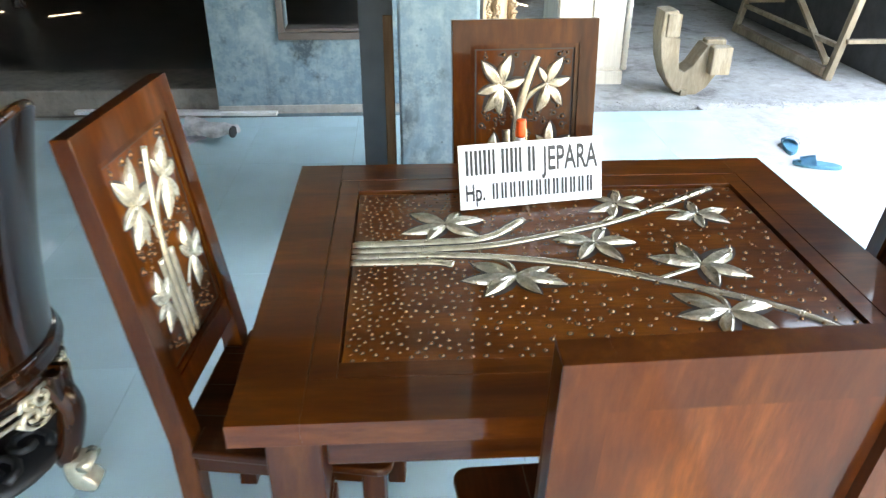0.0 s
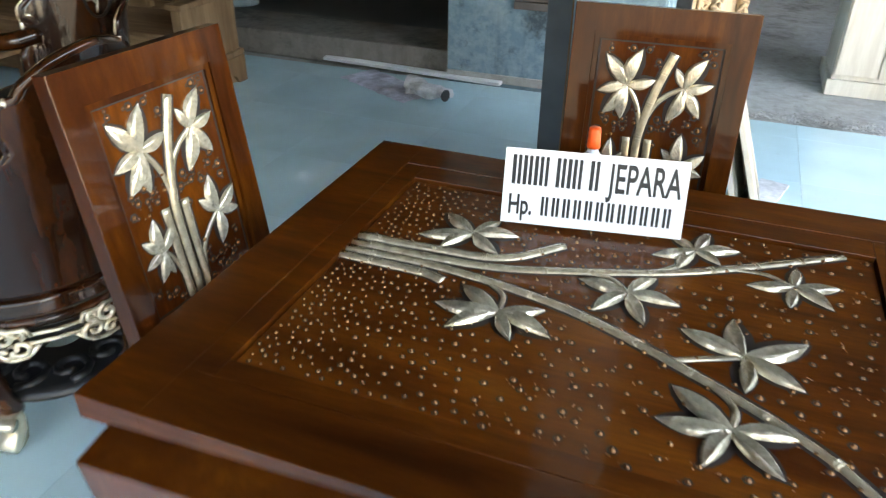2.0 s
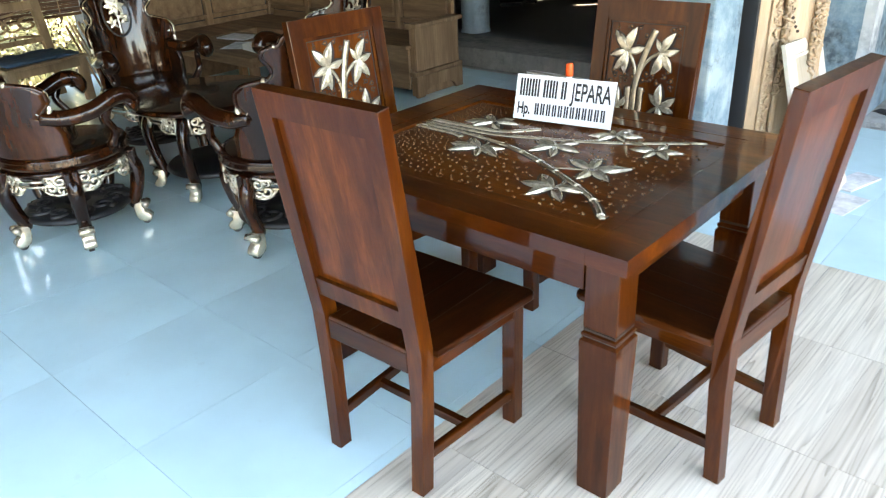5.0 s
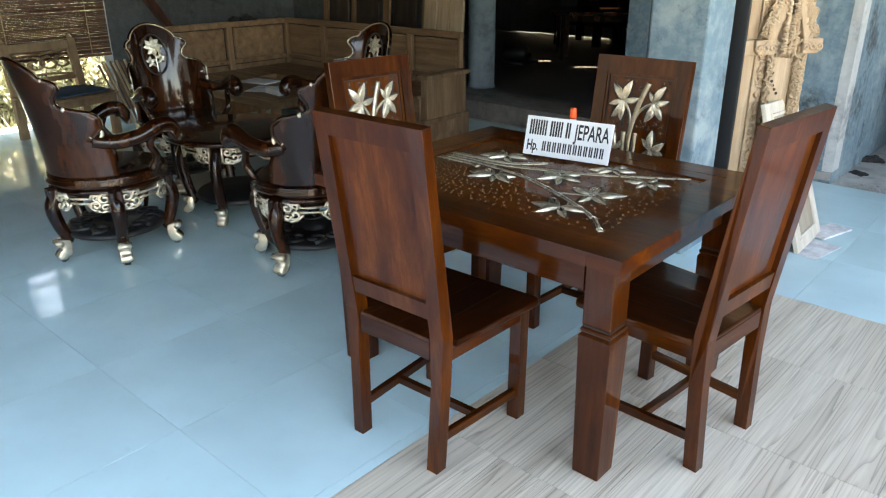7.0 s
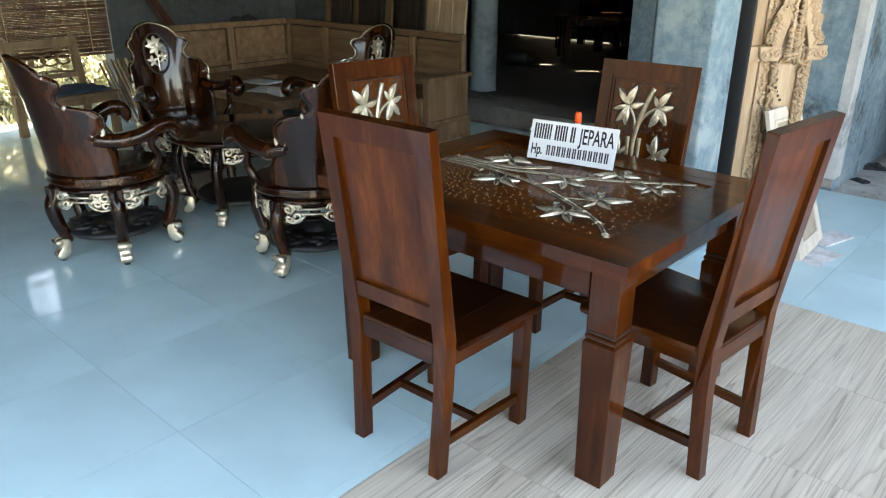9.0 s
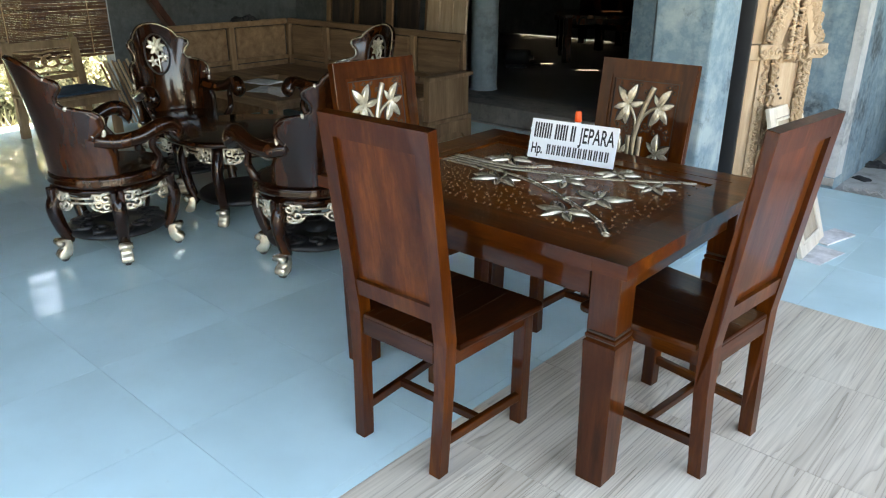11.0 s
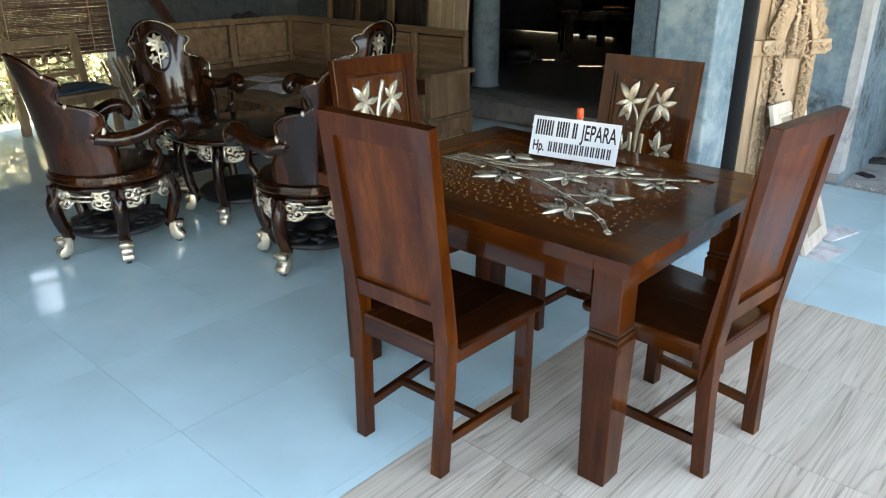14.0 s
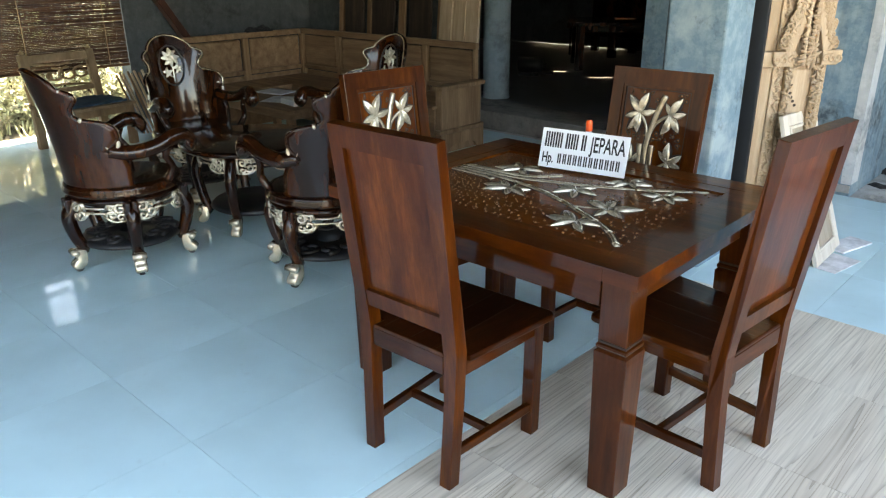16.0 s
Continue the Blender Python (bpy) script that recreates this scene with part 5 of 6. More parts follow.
# front looks along -y of its own axes
part("body", block(-0.15, 0.15, -0.09, 0.11, 0, 2.0, 0.005), PINE, clock)
part("side_board", block(-0.235, -0.1505, -0.088, -0.05, 0, 2.0, 0.004), PINE, clock, "plain planed board beside the carving")
part("door_panel", block(-0.075, 0.075, -0.104, -0.0905, 0.30, 0.98, 0.008), PINE, clock)
for s in (-1, 1):
    bm = bmesh.new()
    rg = random.Random(20 + s)
    for i in range(168):
        z = 0.05 + i * 0.0115
        tube([(s * (0.128 + 0.014 * math.sin(i * 1.3)), -0.094, z), (s * (0.122 + 0.014 * math.cos(i * 1.1)), -0.108 - rg.uniform(0, 0.006), z + 0.012 + rg.uniform(0, 0.01)), (s * (0.128 + rg.uniform(-0.02, 0.02)), -0.096, z + 0.026)], [0.003, 0.0065 + rg.uniform(0, 0.003), 0.003], 6, bm)
        if i % 3 == 0:
            scroll(s * 0.142, z, 0.018, 1.0, rg.uniform(0, 360), Matrix(((1, 0, 0, 0), (0, 0, -1, -0.10), (0, 1, 0, 0), (0, 0, 0, 1))), bm, 0.0042, 5, 9, s)
    part("carved_border", bm, PINE, clock, "dense carved leaf scrolls along the edge", True)
    part("border_strip", block(s * 0.128 - 0.03, s * 0.128 + 0.03, -0.102, -0.0905, 0.03, 1.96, 0.004), PINE, clock)
    out = [(-0.075, 0.0), (0.06, 0.0), (0.085, 0.02), (0.095, 0.05), (0.095, 0.075), (-0.075, 0.075)]
    bm = prism([(x * 0.70, z) for x, z in out], -0.05, 0.03, 0.006, Matrix(((s, 0, 0, s * 0.135), (0, 0, 1, -0.10), (0, 1, 0, 1.00), (0, 0, 0, 1))))
    br = part("hood_bracket", bm, PINE, clock, "projecting curved bracket of the hood")
    if s < 0:
        bm = prism([(x * 0.62, z * 1.05) for x, z in out], -0.03, 0.035, 0.006, Matrix(((s, 0, 0, s * 0.222), (0, 0, 1, -0.10), (0, 1, 0, 0.995), (0, 0, 0, 1))))
        part("hood_bracket", bm, PINE, clock, "smaller bracket behind the first")
    bm = bmesh.new()
    for k in range(3):
        scroll(s * (0.10 + 0.04 * k), 1.035, 0.022, 1.1, 90 * k, Matrix(((1, 0, 0, 0), (0, 0, -1, -0.152), (0, 1, 0, 0), (0, 0, 0, 1))), bm, 0.007, 6, 10)
    part("carving", bm, PINE, br, "", True)
    gable = beam((s * 0.115, -0.118, 1.06), (0.0, -0.118, 1.42), 0.055, 0.05)
    part("gable_board", gable, PINE, clock, "plain slanting board of the carved gable")
    bm = bmesh.new()
    for i in range(64):
        t = i / 63
        c = Vector((s * (0.135 - 0.125 * t) + rg.uniform(-0.014, 0.014), -0.135, 1.09 + 0.36 * t))
        a = rg.uniform(0, 6.28)
        d = Vector((math.cos(a), -0.35, math.sin(a))) * 0.022
        tube([c - d, c + Vector((0, -0.012, 0)), c + d], [0.004, 0.009, 0.003], 6, bm)
        if i % 2 == 0:
            scroll(c.x + s * 0.018, c.z + 0.01, 0.020, 1.1, rg.uniform(0, 360), Matrix(((1, 0, 0, 0), (0, 0, -1, -0.138), (0, 1, 0, 0), (0, 0, 0, 1))), bm, 0.006, 6, 9, s)
    part("carved_crest", bm, PINE, clock, "dense leaf carving along the gable", True)
    part("door_stile", block(s * 0.083 - 0.012, s * 0.083 + 0.012, -0.120, -0.1025, 0.30, 1.02, 0.005), PINE, clock)
    bm = bmesh.new()
    for i in range(60):
        c = Vector((s * (0.082 + 0.018 * math.sin(i * 1.7)), -0.126, 0.50 + 0.0096 * i))
        a = rg.uniform(0, 6.28)
        d = Vector((math.cos(a), -0.3, math.sin(a))) * 0.017
        tube([c - d, c + Vector((0, -0.010, 0)), c + d], [0.004, 0.008, 0.003], 6, bm)
    part("carved_drop", bm, PINE, clock, "carved leaves hanging beside the door", True)
bm = bmesh.new()
rg = random.Random(77)
for i in range(80):
    z = 1.00 + 0.0052 * i
    c = Vector((0.034 * math.sin(i * 2.1), -0.142, z))
    a = rg.uniform(0, 6.28)
    d = Vector((math.cos(a), -0.3, math.sin(a))) * rg.uniform(0.016, 0.03)
    tube([c - d, c + Vector((0, -0.014, 0)), c + d], [0.004, 0.010, 0.003], 6, bm)
part("carved_pendant", bm, PINE, clock, "leafy pendant under the point of the gable", True)
# dark discs on the door paint the shade inside its drilled holes
for k in range(6):
    a = radians(200 - 24 * k)
    part("drilled_hole", lathe([(0, -0.002), (0.008, -0.002), (0.008, 0.002), (0, 0.002)], 10, None, shift(-0.01 + 0.035 * math.cos(a), -0.106, 0.90 - 0.022 * k) @ rot(90, "X")), DARKWOOD, clock)


OATMEAL = wood("oatmeal_wood", (0.28, 0.235, 0.175), (0.39, 0.335, 0.262), (0.48, 0.42, 0.34), grain=(9, 9, 0.8), rough=(0.6, 0.8), stain=0.2)


def framed_panel(w, h):
    """A sanded panel with a raised moulding, standing on its lower edge at the origin; front is +x."""
    ob = thing("cabinet_door", "pale sanded wooden cabinet door leaning against the clock case", "door panel", "doors leaning on the clock")
    part("panel", block(-0.009, 0.004, -w / 2 + 0.05, w / 2 - 0.05, 0.05, h - 0.05, 0.003), OATMEAL, ob)
    for y0, y1, z0, z1 in ((-w / 2, -w / 2 + 0.06, 0, h), (w / 2 - 0.06, w / 2, 0, h), (-w / 2 + 0.06, w / 2 - 0.06, 0, 0.06), (-w / 2 + 0.06, w / 2 - 0.06, h - 0.06, h)):
        part("frame", block(-0.012, 0.012, y0, y1, z0, z1, 0.003), BLEACHED, ob)
    for y0, y1, z0, z1 in ((-w / 2 + 0.062, -w / 2 + 0.078, 0.062, h - 0.062), (w / 2 - 0.078, w / 2 - 0.062, 0.062, h - 0.062), (-w / 2 + 0.078, w / 2 - 0.078, 0.062, 0.078), (-w / 2 + 0.078, w / 2 - 0.078, h - 0.078, h - 0.062)):
        part("moulding", block(0.004, 0.016, y0, y1, z0, z1, 0.004), BLEACHED, ob)
    return ob


d1 = framed_panel(0.42, 0.57)
d1.matrix_basis = pose(0.405, 2.06, 0.003, 0, -19, 2)
d2 = framed_panel(0.40, 0.78)
d2.matrix_basis = pose(0.335, 2.07, 0.003, 0, -16, -5)

ob = tagged(link("printed_sheet", block(-0.065, 0.065, -0.14, 0.14, 0.0, 0.012, 0.003), PAPER), "printed paper sheet lying on the tiles", "paper")
ob.matrix_basis = pose(0.435, 2.30, 0.0045, 0, 0, -15)
ob = tagged(link("cardboard_sheet", block(-0.075, 0.075, -0.14, 0.14, 0.0, 0.003, 0.001), PAPER), "thin card lying on the tiles", "card")
ob.matrix_basis = pose(0.465, 1.985, 0.0005, 0, 0, -10)

# ---- papers and strip by the step ----
ob = tagged(link("white_plank", block(-0.66, 0.66, -0.035, 0.035, 0, 0.022, 0.003), WHITE), "long white painted plank lying at the foot of the step", "plank")
ob.matrix_basis = pose(-1.82, 3.41, 0.0005, 0, 0, -4.0)


NEWS = plain("printed_newsprint", (0.62, 0.62, 0.72), 0.85, 0, 0.5, 9.0, 0, 0, 60.0)


def crumpled(name, label, w, d, h, seed, mat, m, cat):
    """A creased sheet heap, thick at its folds."""
    bm = bmesh.new()
    nx, ny = 22, 12
    def z(i, j):
        u, v = i / nx, j / ny
        edge = min(u, 1 - u, v, 1 - v) * 6
        return h * min(1, edge) * (0.45 + 0.55 * abs(noise.noise((u * 4 + seed, v * 3, seed)))) + 0.002
    top = [[bm.verts.new((w * (i / nx - 0.5) + 0.02 * noise.noise((i * 0.6, j * 0.6, seed + 3)), d * (j / ny - 0.5) + 0.02 * noise.noise((i * 0.6, j * 0.6, seed + 7)), z(i, j))) for j in range(ny + 1)] for i in range(nx + 1)]
    for i in range(nx):
        for j in range(ny):
            bm.faces.new((top[i][j], top[i + 1][j], top[i + 1][j + 1], top[i][j + 1]))
    ret = bmesh.ops.extrude_face_region(bm, geom=bm.faces[:])
    for v in [e for e in ret["geom"] if isinstance(e, bmesh.types.BMVert)]:
        v.co.z = 0.0
    ob = tagged(link(name, bm, mat), label, cat)
    ob.matrix_basis = m
    return ob


crumpled("newspaper", "spread crumpled newspaper lying on the blue tiles", 0.66, 0.27, 0.018, 2.0, NEWS, pose(-1.83, 3.08, 0.0005, 0, 0, -28), "newspaper")
bm = bmesh.new()
cone = [(-0.17 + 0.034 * i, 0.02 * math.sin(i * 0.9), 0.002 * i) for i in range(11)]
tube(cone, [0.074, 0.07, 0.066, 0.062, 0.058, 0.055, 0.052, 0.05, 0.048, 0.046, 0.044], 18, bm, 0.8)
for v in bm.verts:
    f = 0.016 * noise.noise((v.co.x * 14, v.co.y * 22, v.co.z * 22 + 3)) + 0.008 * noise.noise((v.co.x * 40, v.co.y * 40, v.co.z * 40))
    v.co.y += f
    v.co.z = max(-0.05, v.co.z + f)
roll = tagged(link("rolled_newspaper", bm, PAPER), "loosely rolled crumpled newspaper on the spread sheets", "newspaper")
roll.matrix_basis = pose(-1.49, 2.92, 0.051, 0, 0, -26)
# black disc paints the shade inside the roll, which is solid
part("hollow_end", lathe([(0, 0.168), (0.034, 0.168), (0.036, 0.174), (0, 0.1745)], 12, m=shift(0.0, -0.008, 0.018) @ rot(90, "Y")), BLACK, roll)
crumpled("dark_rag", "black rag dropped on the concrete", 0.34, 0.16, 0.05, 5.0, CLOTHDARK, pose(0.10, 4.28, -0.029, 0, 0, 20), "rag")
crumpled("dark_rag", "small black rag dropped near the tile edge", 0.12, 0.07, 0.03, 8.0, CLOTHDARK, pose(0.21, 3.83, -0.029, 0, 0, -30), "rag")


# ---- sandals ----
def sandal(flip):
    out = [(0.042 * math.cos(radians(a)) * (1 + 0.1 * math.sin(radians(a))), 0.125 * math.sin(radians(a))) for a in range(0, 360, 20)]
    sd = thing("sandal", "blue rubber slip-on sandal with a broad strap", "sandal", "pair of sandals")
    part("sole", prism(out, 0.0, 0.022, 0.004), BLUEFOAM, sd)
    bm = bmesh.new()
    rows = []
    for j in range(5):
        y = 0.005 + 0.075 * j / 4
        rows.append([(0.050 * math.cos(math.pi * k / 8), y + 0.012 * math.sin(math.pi * k / 8), 0.020 + (0.045 - 0.006 * j) * math.sin(math.pi * k / 8)) for k in range(9)])
    grid = [[bm.verts.new(p) for p in r] for r in rows]
    for a, b in zip(grid, grid[1:]):
        for k in range(8):
            bm.faces.new((a[k], a[k + 1], b[k + 1], b[k]))
    bmesh.ops.solidify(bm, geom=bm.faces[:], thickness=0.004)
    part("strap", bm, plain("dark_blue_strap", (0.035, 0.16, 0.25), 0.55) if flip else bpy.data.materials["dark_blue_strap"], sd, "", True)
    return sd


sa = sandal(True)
sa.matrix_basis = pose(1.90, 2.60, -0.0035, 0, 0, -22)
copy_thing(sa, pose(1.91, 2.31, -0.0035, 0, 0, 66))

# ---- yard behind: cabinet, stool, trestle ----
cab = thing("wardrobe", "cream raw wooden wardrobe with carved corner posts", "cabinet", "", pose(1.165, 4.09, -0.029))
part("body", block(-0.38, 0.12, 0.0, 0.55, 0.10, 1.9, 0.005), BLEACHED, cab)
part("plinth", block(-0.40, 0.14, -0.02, 0.56, 0.0, 0.10, 0.006), BLEACHED, cab)
for x in (-0.37, -0.12):
    part("door", block(x, x + 0.235, -0.018, -0.001, 0.13, 1.86, 0.004), BLEACHED, cab)
turned = [(0.0, 0.11)]
for k in range(24):
    turned += [(r, 0.11 + 0.073 * k + h) for r, h in ((0.018, 0.0), (0.026, 0.02), (0.020, 0.05), (0.024, 0.062))]
bm = lathe(turned + [(0.018, 1.862), (0.0, 1.862)], 10, None, shift(0.145, -0.005, 0))
part("corner_post", bm, BLEACHED, cab, "turned and carved corner post", True)

SAWN = wood("sawn_weathered_wood", (0.16, 0.125, 0.085), (0.30, 0.25, 0.18), (0.42, 0.36, 0.28), grain=(5, 5, 1.2), rough=(0.65, 0.85), stain=0.5)
stool = thing("carved_seat", "raw wooden seat carved as a curling scoop with blocky upright ends", "seat", "", pose(1.67, 3.86, -0.029) @ Matrix.Diagonal((0.86, 0.86, 0.86, 1)))
outline = [(-0.245, 0.68), (-0.255, 0.50), (-0.225, 0.30), (-0.17, 0.15), (-0.085, 0.035), (0.02, 0.0), (0.11, 0.004), (0.19, 0.06), (0.265, 0.18), (0.265, 0.40), (0.15, 0.41), (0.10, 0.33),
           (0.05, 0.245), (-0.015, 0.195), (-0.06, 0.21), (-0.075, 0.30), (-0.085, 0.47), (-0.115, 0.475), (-0.105, 0.50), (-0.115, 0.66), (-0.14, 0.69)]
bm = prism(outline, -0.11, 0.11, 0.010, Matrix(((1, 0, 0, 0), (0, 0, 1, 0), (0, 1, 0, 0), (0, 0, 0, 1))))
part("scoop", bm, SAWN, stool)
for y0, y1, h in ((-0.19, -0.075, 0.41), (-0.03, 0.085, 0.44)):
    part("upright_block", block(0.17, 0.335, y0, y1, 0.185, h, 0.012), SAWN, stool)
part("side_block", block(-0.215, -0.10, -0.125, 0.10, 0.48, 0.665, 0.010), SAWN, stool)
part("foot", block(-0.03, 0.03, -0.135, -0.10, 0.0, 0.05, 0.012), SAWN, stool)

tr = thing("work_trestle", "rough raw timber trestle bench with crossed braces", "trestle", "", pose(2.92, 4.12, -0.029, 0, 0, 0))


for y in (0.0, 1.75):
    part("leg", beam((0.0, y, 0), (0.16, y, 0.85), 0.06, 0.05), SAWN, tr)
    part("leg", beam((0.62, y, 0), (0.46, y, 0.85), 0.06, 0.05), SAWN, tr)
    part("cross_rail", beam((0.06, y - 0.045, 0.30), (0.58, y - 0.045, 0.30), 0.05, 0.03), SAWN, tr)
part("floor_beam", beam((0.0, 0.06, 0.045), (0.0, 1.70, 0.045), 0.06, 0.07), SAWN, tr)
part("long_rail", beam((0.05, 0.03, 0.25), (0.05, 1.72, 0.25), 0.045, 0.035), SAWN, tr)
part("brace", beam((0.03, 0.1, 0.1), (0.08, 1.2, 0.72), 0.05, 0.03), SAWN, tr)
part("worktop", block(0.02, 0.62, -0.1, 1.85, 0.852, 0.90, 0.006), SAWN, tr)

# ---- planks and cupboard parts behind the sofa ----
def leaning(x, y, w, t, h, tilt, turn, mat, name, label, cat, group):
    bm = block(-w / 2, w / 2, -t / 2, t / 2, 0, h, 0.004)
    return board(name, label, cat, bm, mat, pose(x, y, 0.004, tilt, 0, turn), group)


for x, w, h, t, mat in ((-5.28, 0.07, 2.2, 4.5, RAW), (-5.06, 0.30, 2.1, 4.2, DARKWOOD), (-4.83, 0.06, 2.3, 5.0, RAW), (-4.60, 0.34, 2.2, 4.2, DARKWOOD), (-4.33, 0.09, 2.3, 5.2, RAW),
                        (-4.05, 0.30, 2.1, 4.4, DARKWOOD), (-3.76, 0.11, 2.4, 5.0, RAW)):
    leaning(x, 3.36, w, 0.03, h, -t, random.uniform(-1.5, 1.5), mat, "leaning_plank", "dark aged plank leaning on the wall behind the sofa" if mat == DARKWOOD else "raw teak plank leaning on the wall behind the sofa", "plank", "planks behind the sofa")
for i, x in enumerate((-3.56, -3.40, -3.25)):
    leaning(x, 3.18 + 0.03 * i, 0.15, 0.03, 2.3, -6.2 + i, 1.0, PINE, "leaning_plank", "pale grooved board leaning beside the column", "plank", "planks behind the sofa")
red = wood("red_beam", (0.03, 0.010, 0.006), (0.075, 0.024, 0.012), (0.12, 0.04, 0.02))
board("roof_beam", "dark red-brown beam leaning against the side wall", "beam", beam((-5.93, 2.36, 0.03), (-6.03, 1.36, 1.66), 0.12, 0.07), red, Matrix())
for i in range(8):
    bm = beam((-5.39 + 0.004 * i, 1.03 + 0.034 * i, 0.006), (-5.50 - 0.012 * (i % 3), 0.90 + 0.036 * i, 0.56 + 0.02 * (i % 2)), 0.032, 0.012)
    board("thin_slat", "thin pale slat leaning in a bundle by the opening", "slat", bm, PINE if i % 3 else RAW, Matrix(), "bundle of slats")
crumpled("dark_bundle", "dark bundle of rags on the sofa back", 0.30, 0.10, 0.07, 11.0, CLOTHDARK, pose(-5.25, 2.30, 0.866, 0, 0, 90), "bundle")

# ---- blind and garden ----
blind = thing("bamboo_blind", "dark split-bamboo roller blind hanging half down", "blind")
slat = bpy.data.meshes.new("slat")
bm = bmesh.new()
box(bm, -0.003, 0.003, -0.96, 0.96, -0.0066, 0.0066)
bm.to_mesh(slat)
bm.free()
slat.materials.append(BAMBOO)
rg = random.Random(3)
for i in range(58):
    ob = new("slat", slat)
    ob.parent = blind
    ob.matrix_basis = shift(-6.06 + rg.uniform(-0.002, 0.002), 0.33, 0.60 + i * 0.0143) @ rot(rg.uniform(-0.12, 0.12), "X")
part("bottom_bar", tube([(-6.06, -0.64, 0.585), (-6.06, 1.29, 0.575)], 0.014, 8), BAMBOO, blind)
for y in (-0.4, 0.35, 1.1):
    part("cord", tube([(-6.052, y, 0.58), (-6.052, y, 1.43)], 0.0035, 5), RAW, blind)


def shrub(x, y, h, r, n, seed):
    sh = thing("shrub", "sunlit leafy garden shrub outside the opening", "shrub", "garden shrubs", shift(x, y, -0.03))
    rg = random.Random(seed)
    tips = []
    bm = bmesh.new()
    for i in range(9):
        a, l = rg.uniform(0, 6.28), rg.uniform(0.3, 1.0)
        tip = Vector((r * l * math.cos(a), r * l * math.sin(a), h * rg.uniform(0.45, 1.0)))
        tube(smooth_line([(0, 0, 0), tip * 0.4 + Vector((0, 0, 0.1)), tip], 3), [0.02 * (1 - 0.12 * k) for k in range(7)], 5, bm)
        tips += [tip, tip * 0.7 + Vector((0, 0, 0.05)), tip * 0.45]
    part("branches", bm, DARKWOOD, sh)
    verts, faces = [], []
    for i in range(n):
        c = rg.choice(tips) + Vector((rg.gauss(0, 0.16), rg.gauss(0, 0.16), rg.gauss(0, 0.13))) * r
        q = Euler((rg.uniform(-1, 1), rg.uniform(-1, 1), rg.uniform(0, 6.28))).to_matrix()
        l, w = rg.uniform(0.04, 0.09), rg.uniform(0.012, 0.026)
        b = len(verts)
        for p in ((0, 0, 0), (l * 0.5, w, 0.006), (l, 0, -0.008), (l * 0.5, -w, 0.006)):
            v = c + q @ Vector(p)
            verts.append((v.x, v.y, max(0.01, v.z)))
        faces.append((b, b + 1, b + 2, b + 3))
    me = bpy.data.meshes.new("foliage")
    me.from_pydata(verts, [], faces)
    me.materials.append(LEAF)
    ob = new("foliage", me)
    ob.parent = sh
    ob["kind"] = "stuff"


for k, (x, y, h, r, n) in enumerate(((-7.3, 0.9, 0.9, 0.55, 1500), (-7.6, 0.0, 1.1, 0.6, 1700), (-7.2, -0.9, 0.8, 0.5, 1200), (-8.6, 0.6, 1.6, 0.9, 2200), (-8.8, -0.8, 1.8, 0.9, 2200), (-8.4, 1.9, 1.7, 0.8, 1800))):
    shrub(x, y, h, r, n, 40 + k)
for k, y in enumerate((-0.55, -0.1, 0.4, 0.85, 1.25)):
    shrub(-6.75 - 0.1 * (k % 2), y, 0.55, 0.36, 900, 60 + k)
earth = bmesh.new()
box(earth, -40, -6.12, -20, 20, -0.03, -0.022)
rg = random.Random(5)
verts, faces = [], []
for i in range(5200):
    x, y, h, a = rg.uniform(-10.5, -6.2), rg.uniform(-2.2, 3.0), rg.uniform(0.03, 0.16), rg.uniform(0, 6.28)
    w = rg.uniform(0.008, 0.022)
    k = len(verts)
    verts += [(x - w * math.cos(a), y - w * math.sin(a), -0.022), (x + w * math.cos(a), y + w * math.sin(a), -0.022), (x + h * 0.5 * math.sin(a), y - h * 0.5 * math.cos(a), h)]
    faces.append((k, k + 1, k + 2))
me = bpy.data.meshes.new("grass")
me.from_pydata(verts, [], faces)
me.materials.append(LEAF)
tagged(new("grass", me), "low sunlit weeds covering the garden earth", "grass", "", "stuff")
structure("garden", earth, plain("dry_earth", (0.055, 0.048, 0.03), 0.95, 0, 0.35, 1.5, 0.5), "sunny dry earth of the garden outside")

# ---- inner room ----
bed = thing("daybed", "dark carved wooden daybed standing in the unlit room", "daybed", "", pose(-4.2, 8.35, STEP - 0.004, 0, 0, 5))
part("seat", block(-1.1, 1.1, -0.42, 0.42, 0.40, 0.48, 0.008), ROSEWOOD, bed, "", False)
part("front_rail", block(-1.05, 1.05, -0.40, -0.37, 0.30, 0.398, 0.006), ROSEWOOD, bed)
for x in (-1.0, -0.35, 0.35, 1.0):
    for y in (-0.36, 0.36):
        part("leg", block(x - 0.06, x + 0.06, y - 0.045, y + 0.045, 0.0, 0.40, 0.012), ROSEWOOD, bed)
part("backrest", block(-1.08, 1.08, 0.36, 0.41, 0.48, 0.98, 0.008), ROSEWOOD, bed)
for i in range(15):
    bm = bmesh.new()
    scroll(-0.98 + 0.14 * i, 0.73, 0.06, 1.1, 90 * (i % 4), Matrix(((1, 0, 0, 0), (0, 0, -1, 0.352), (0, 1, 0, 0), (0, 0, 0, 1))), bm, 0.009, 5, 10, (-1) ** i)
    part("carved_scroll", bm, ROSEWOOD, bed, "", True)
low_table = thing("inner_table", "dark polished low table standing in the unlit room", "table", "", pose(-4.15, 6.30, STEP - 0.004, 0, 0, 37.7))
part("tabletop", block(0.0, 1.45, 0.0, 1.05, 0.575, 0.62, 0.008), ROSEWOOD, low_table)
part("apron", block(0.08, 1.37, 0.10, 0.13, 0.49, 0.574, 0.004), ROSEWOOD, low_table)
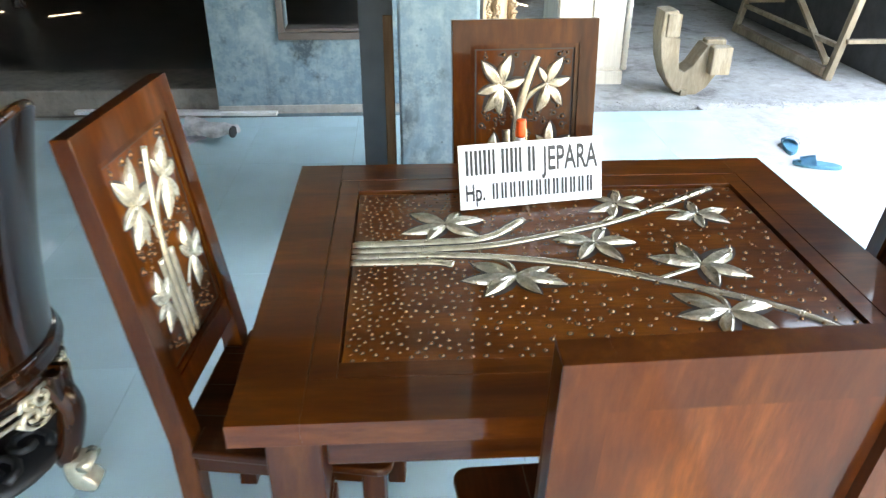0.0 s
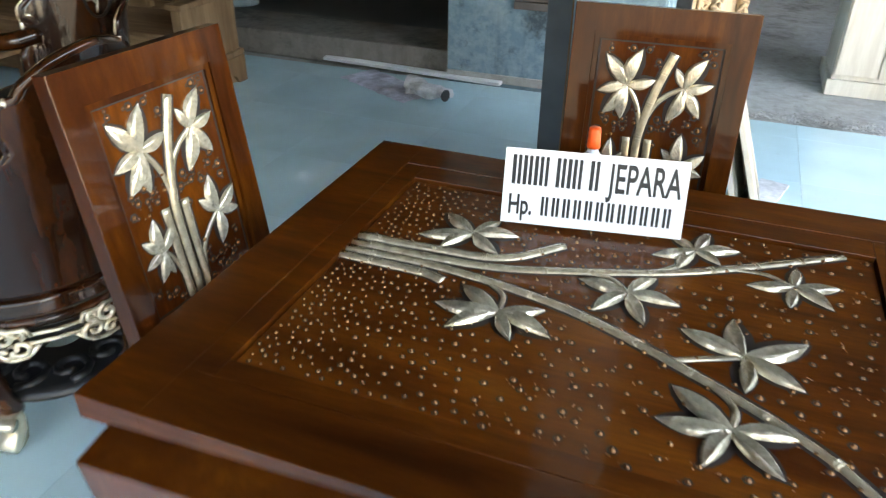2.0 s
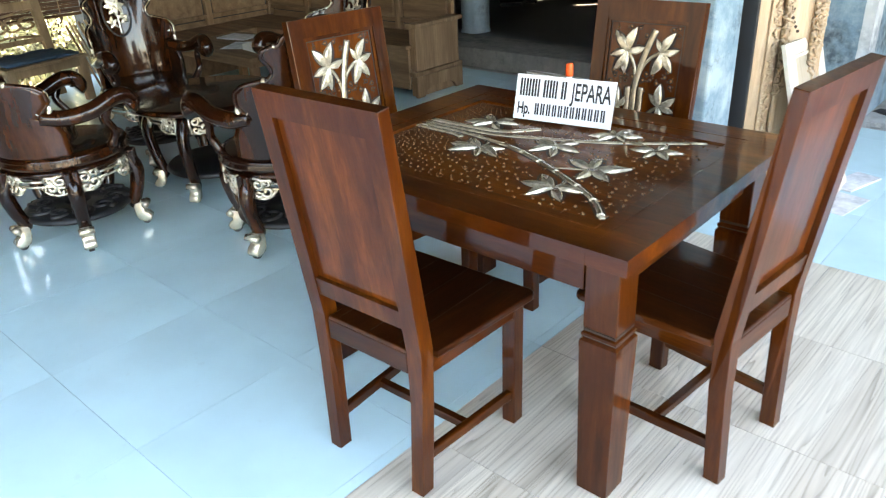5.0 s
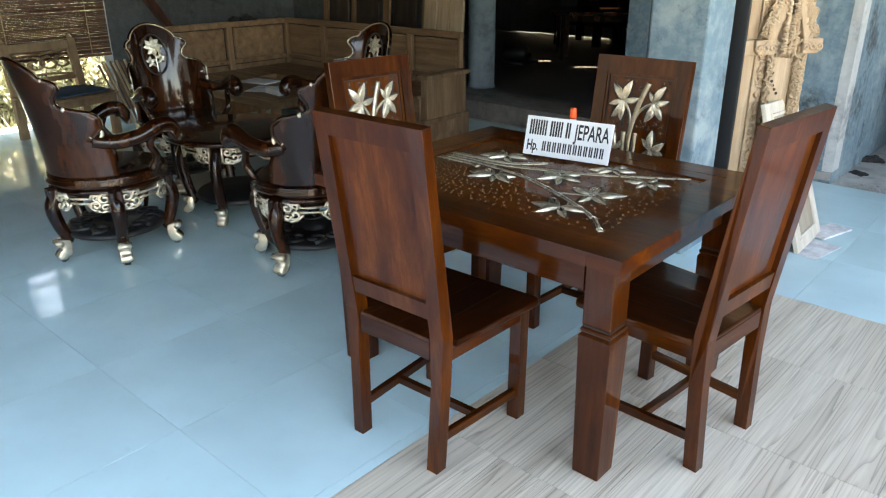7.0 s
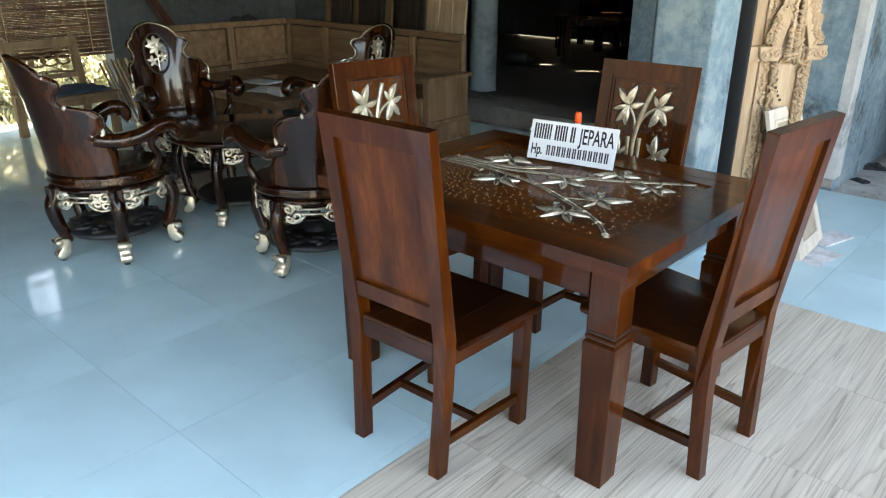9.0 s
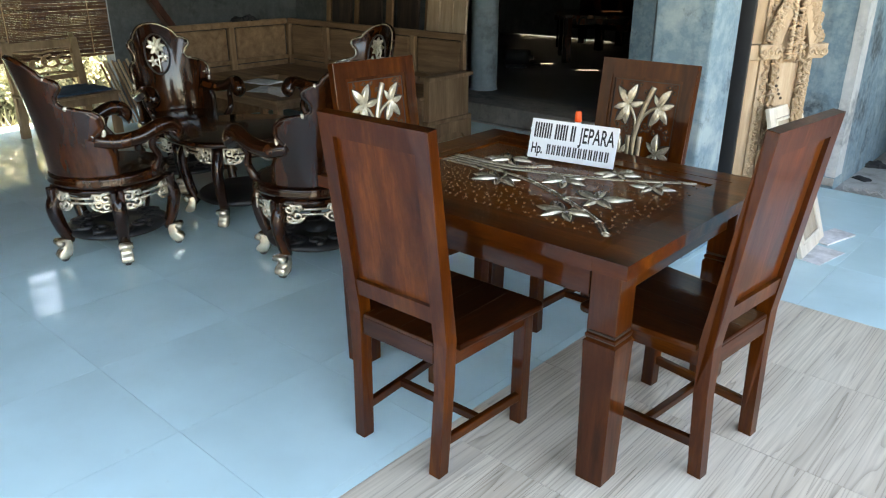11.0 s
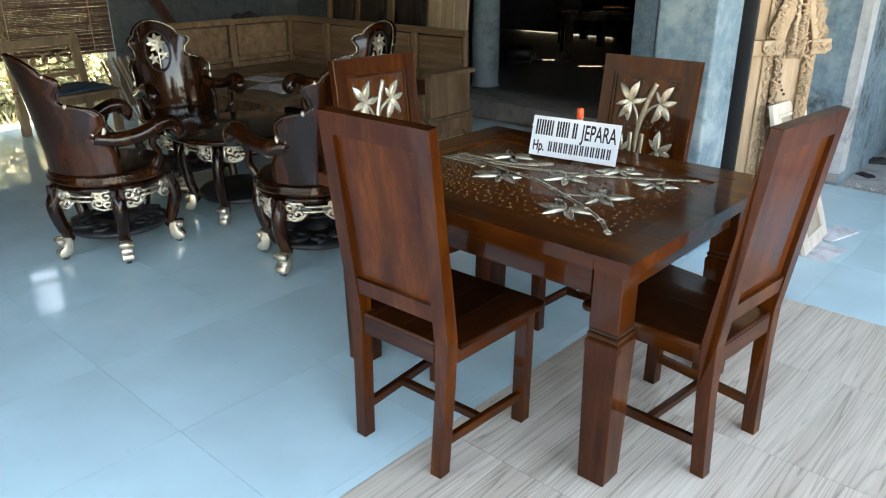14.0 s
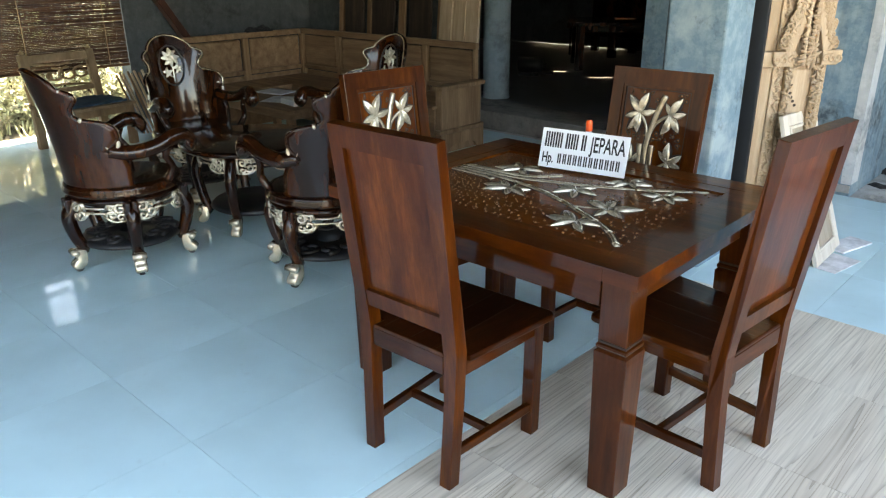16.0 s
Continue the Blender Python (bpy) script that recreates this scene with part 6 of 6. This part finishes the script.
for x, y in ((0.13, 0.14), (1.32, 0.14), (0.13, 0.91), (1.32, 0.91)):
    part("leg", block(x - 0.055, x + 0.055, y - 0.055, y + 0.055, 0.0, 0.574, 0.010), ROSEWOOD, low_table)
motor = thing("machine_motor", "small dark oily machine motor lying on the floor", "motor", "", pose(-4.35, 5.72, STEP - 0.004, 0, 0, 25))
part("housing", lathe([(0, -0.16), (0.085, -0.16), (0.10, -0.14), (0.10, 0.12), (0.08, 0.15), (0.03, 0.15), (0.03, 0.20), (0, 0.20)], 18, m=shift(0, 0, 0.13) @ rot(90, "Y")), BLACK, motor, "", True)
part("foot_plate", block(-0.14, 0.12, -0.10, 0.10, 0, 0.04, 0.004), BLACK, motor)
part("wire_coil", tube([(0.2 + 0.07 * math.cos(a * 0.7), 0.1 + 0.07 * math.sin(a * 0.7), 0.012 + 0.002 * a) for a in range(20)], 0.010, 6), BLACK, motor, "", True)

# broken concrete along the edge of the tiles
rg = random.Random(31)
verts, faces = [], []
for i in range(1100):
    x, y, r = rg.uniform(0.18, 3.3), 3.44 + rg.gauss(0, 0.045), rg.uniform(0.004, 0.011) * (1.7 if rg.random() < 0.08 else 1)
    b0 = len(verts)
    for p in ((1, 0, 0), (0.3, 0.9, 0), (-0.8, 0.5, 0), (-0.7, -0.6, 0), (0.3, -0.9, 0), (0.1, 0.1, 0.75), (-0.3, -0.2, 0.6)):
        a = rg.uniform(0.7, 1.2)
        verts.append((x + p[0] * r * a, y + p[1] * r * a, -0.006 + p[2] * r * a))
    faces += [tuple(b0 + j for j in f) for f in ((0, 1, 5), (1, 2, 5), (2, 6, 5), (2, 3, 6), (3, 4, 6), (4, 5, 6), (4, 0, 5))]
me = bpy.data.meshes.new("rubble")
me.from_pydata(verts, [], faces)
me.materials.append(CONCRETE)
tagged(new("rubble", me), "crumbled concrete bits along the broken edge of the tiles", "rubble", "", "stuff")


# ---- floor pieces ----
def tile_mesh(name, w, d, mat, r=0.0003):
    bm = block(-w / 2, w / 2, -d / 2, d / 2, -0.0035, 0.0, 0)
    top = [e for e in bm.edges if all(v.co.z > -1e-4 for v in e.verts)]
    bmesh.ops.bevel(bm, geom=top, offset=r, segments=1, profile=0.5, affect="EDGES")
    bmesh.ops.recalc_face_normals(bm, faces=bm.faces[:])
    me = bpy.data.meshes.new(name)
    bm.to_mesh(me)
    bm.free()
    me.materials.append(mat)
    return me


floor_ob = bpy.data.objects["floor"]
cache = {}


def lay(x0, x1, y0, y1, mat, name, gap=0.0011):
    key = (round(x1 - x0, 4), round(y1 - y0, 4), mat.name)
    if key not in cache:
        cache[key] = tile_mesh(name, x1 - x0 - gap, y1 - y0 - gap, mat)
    ob = new(name, cache[key])
    ob.parent = floor_ob
    ob.location = ((x0 + x1) / 2, (y0 + y1) / 2, 0)


xs = [x for x in (X0 + XP * k for k in range(-9, 6)) if -6.2 < x < EDGE_X + XP]
ys = [Y0 + YP * k for k in range(-6, 9)]
for xa in xs:
    for ya in ys:
        xb, yb = min(xa + XP, EDGE_X), min(ya + YP, EDGE_Y)
        if xb - xa < 0.02 or yb - ya < 0.02:
            continue
        if yb <= PATCH_Y + 0.01 and xb > PATCH_X:
            if xa < PATCH_X - 0.01:
                lay(xa, PATCH_X, ya, yb, TILE, "blue_tile")
        else:
            lay(xa, xb, ya, yb, TILE, "blue_tile")
for ya in ys:
    if ya + YP <= PATCH_Y + 0.01:
        x = PATCH_X
        while x < EDGE_X - 0.02:
            lay(x, min(x + XP, EDGE_X), ya, ya + YP, PLANK, "wood_look_tile", 0.002)
            x += XP
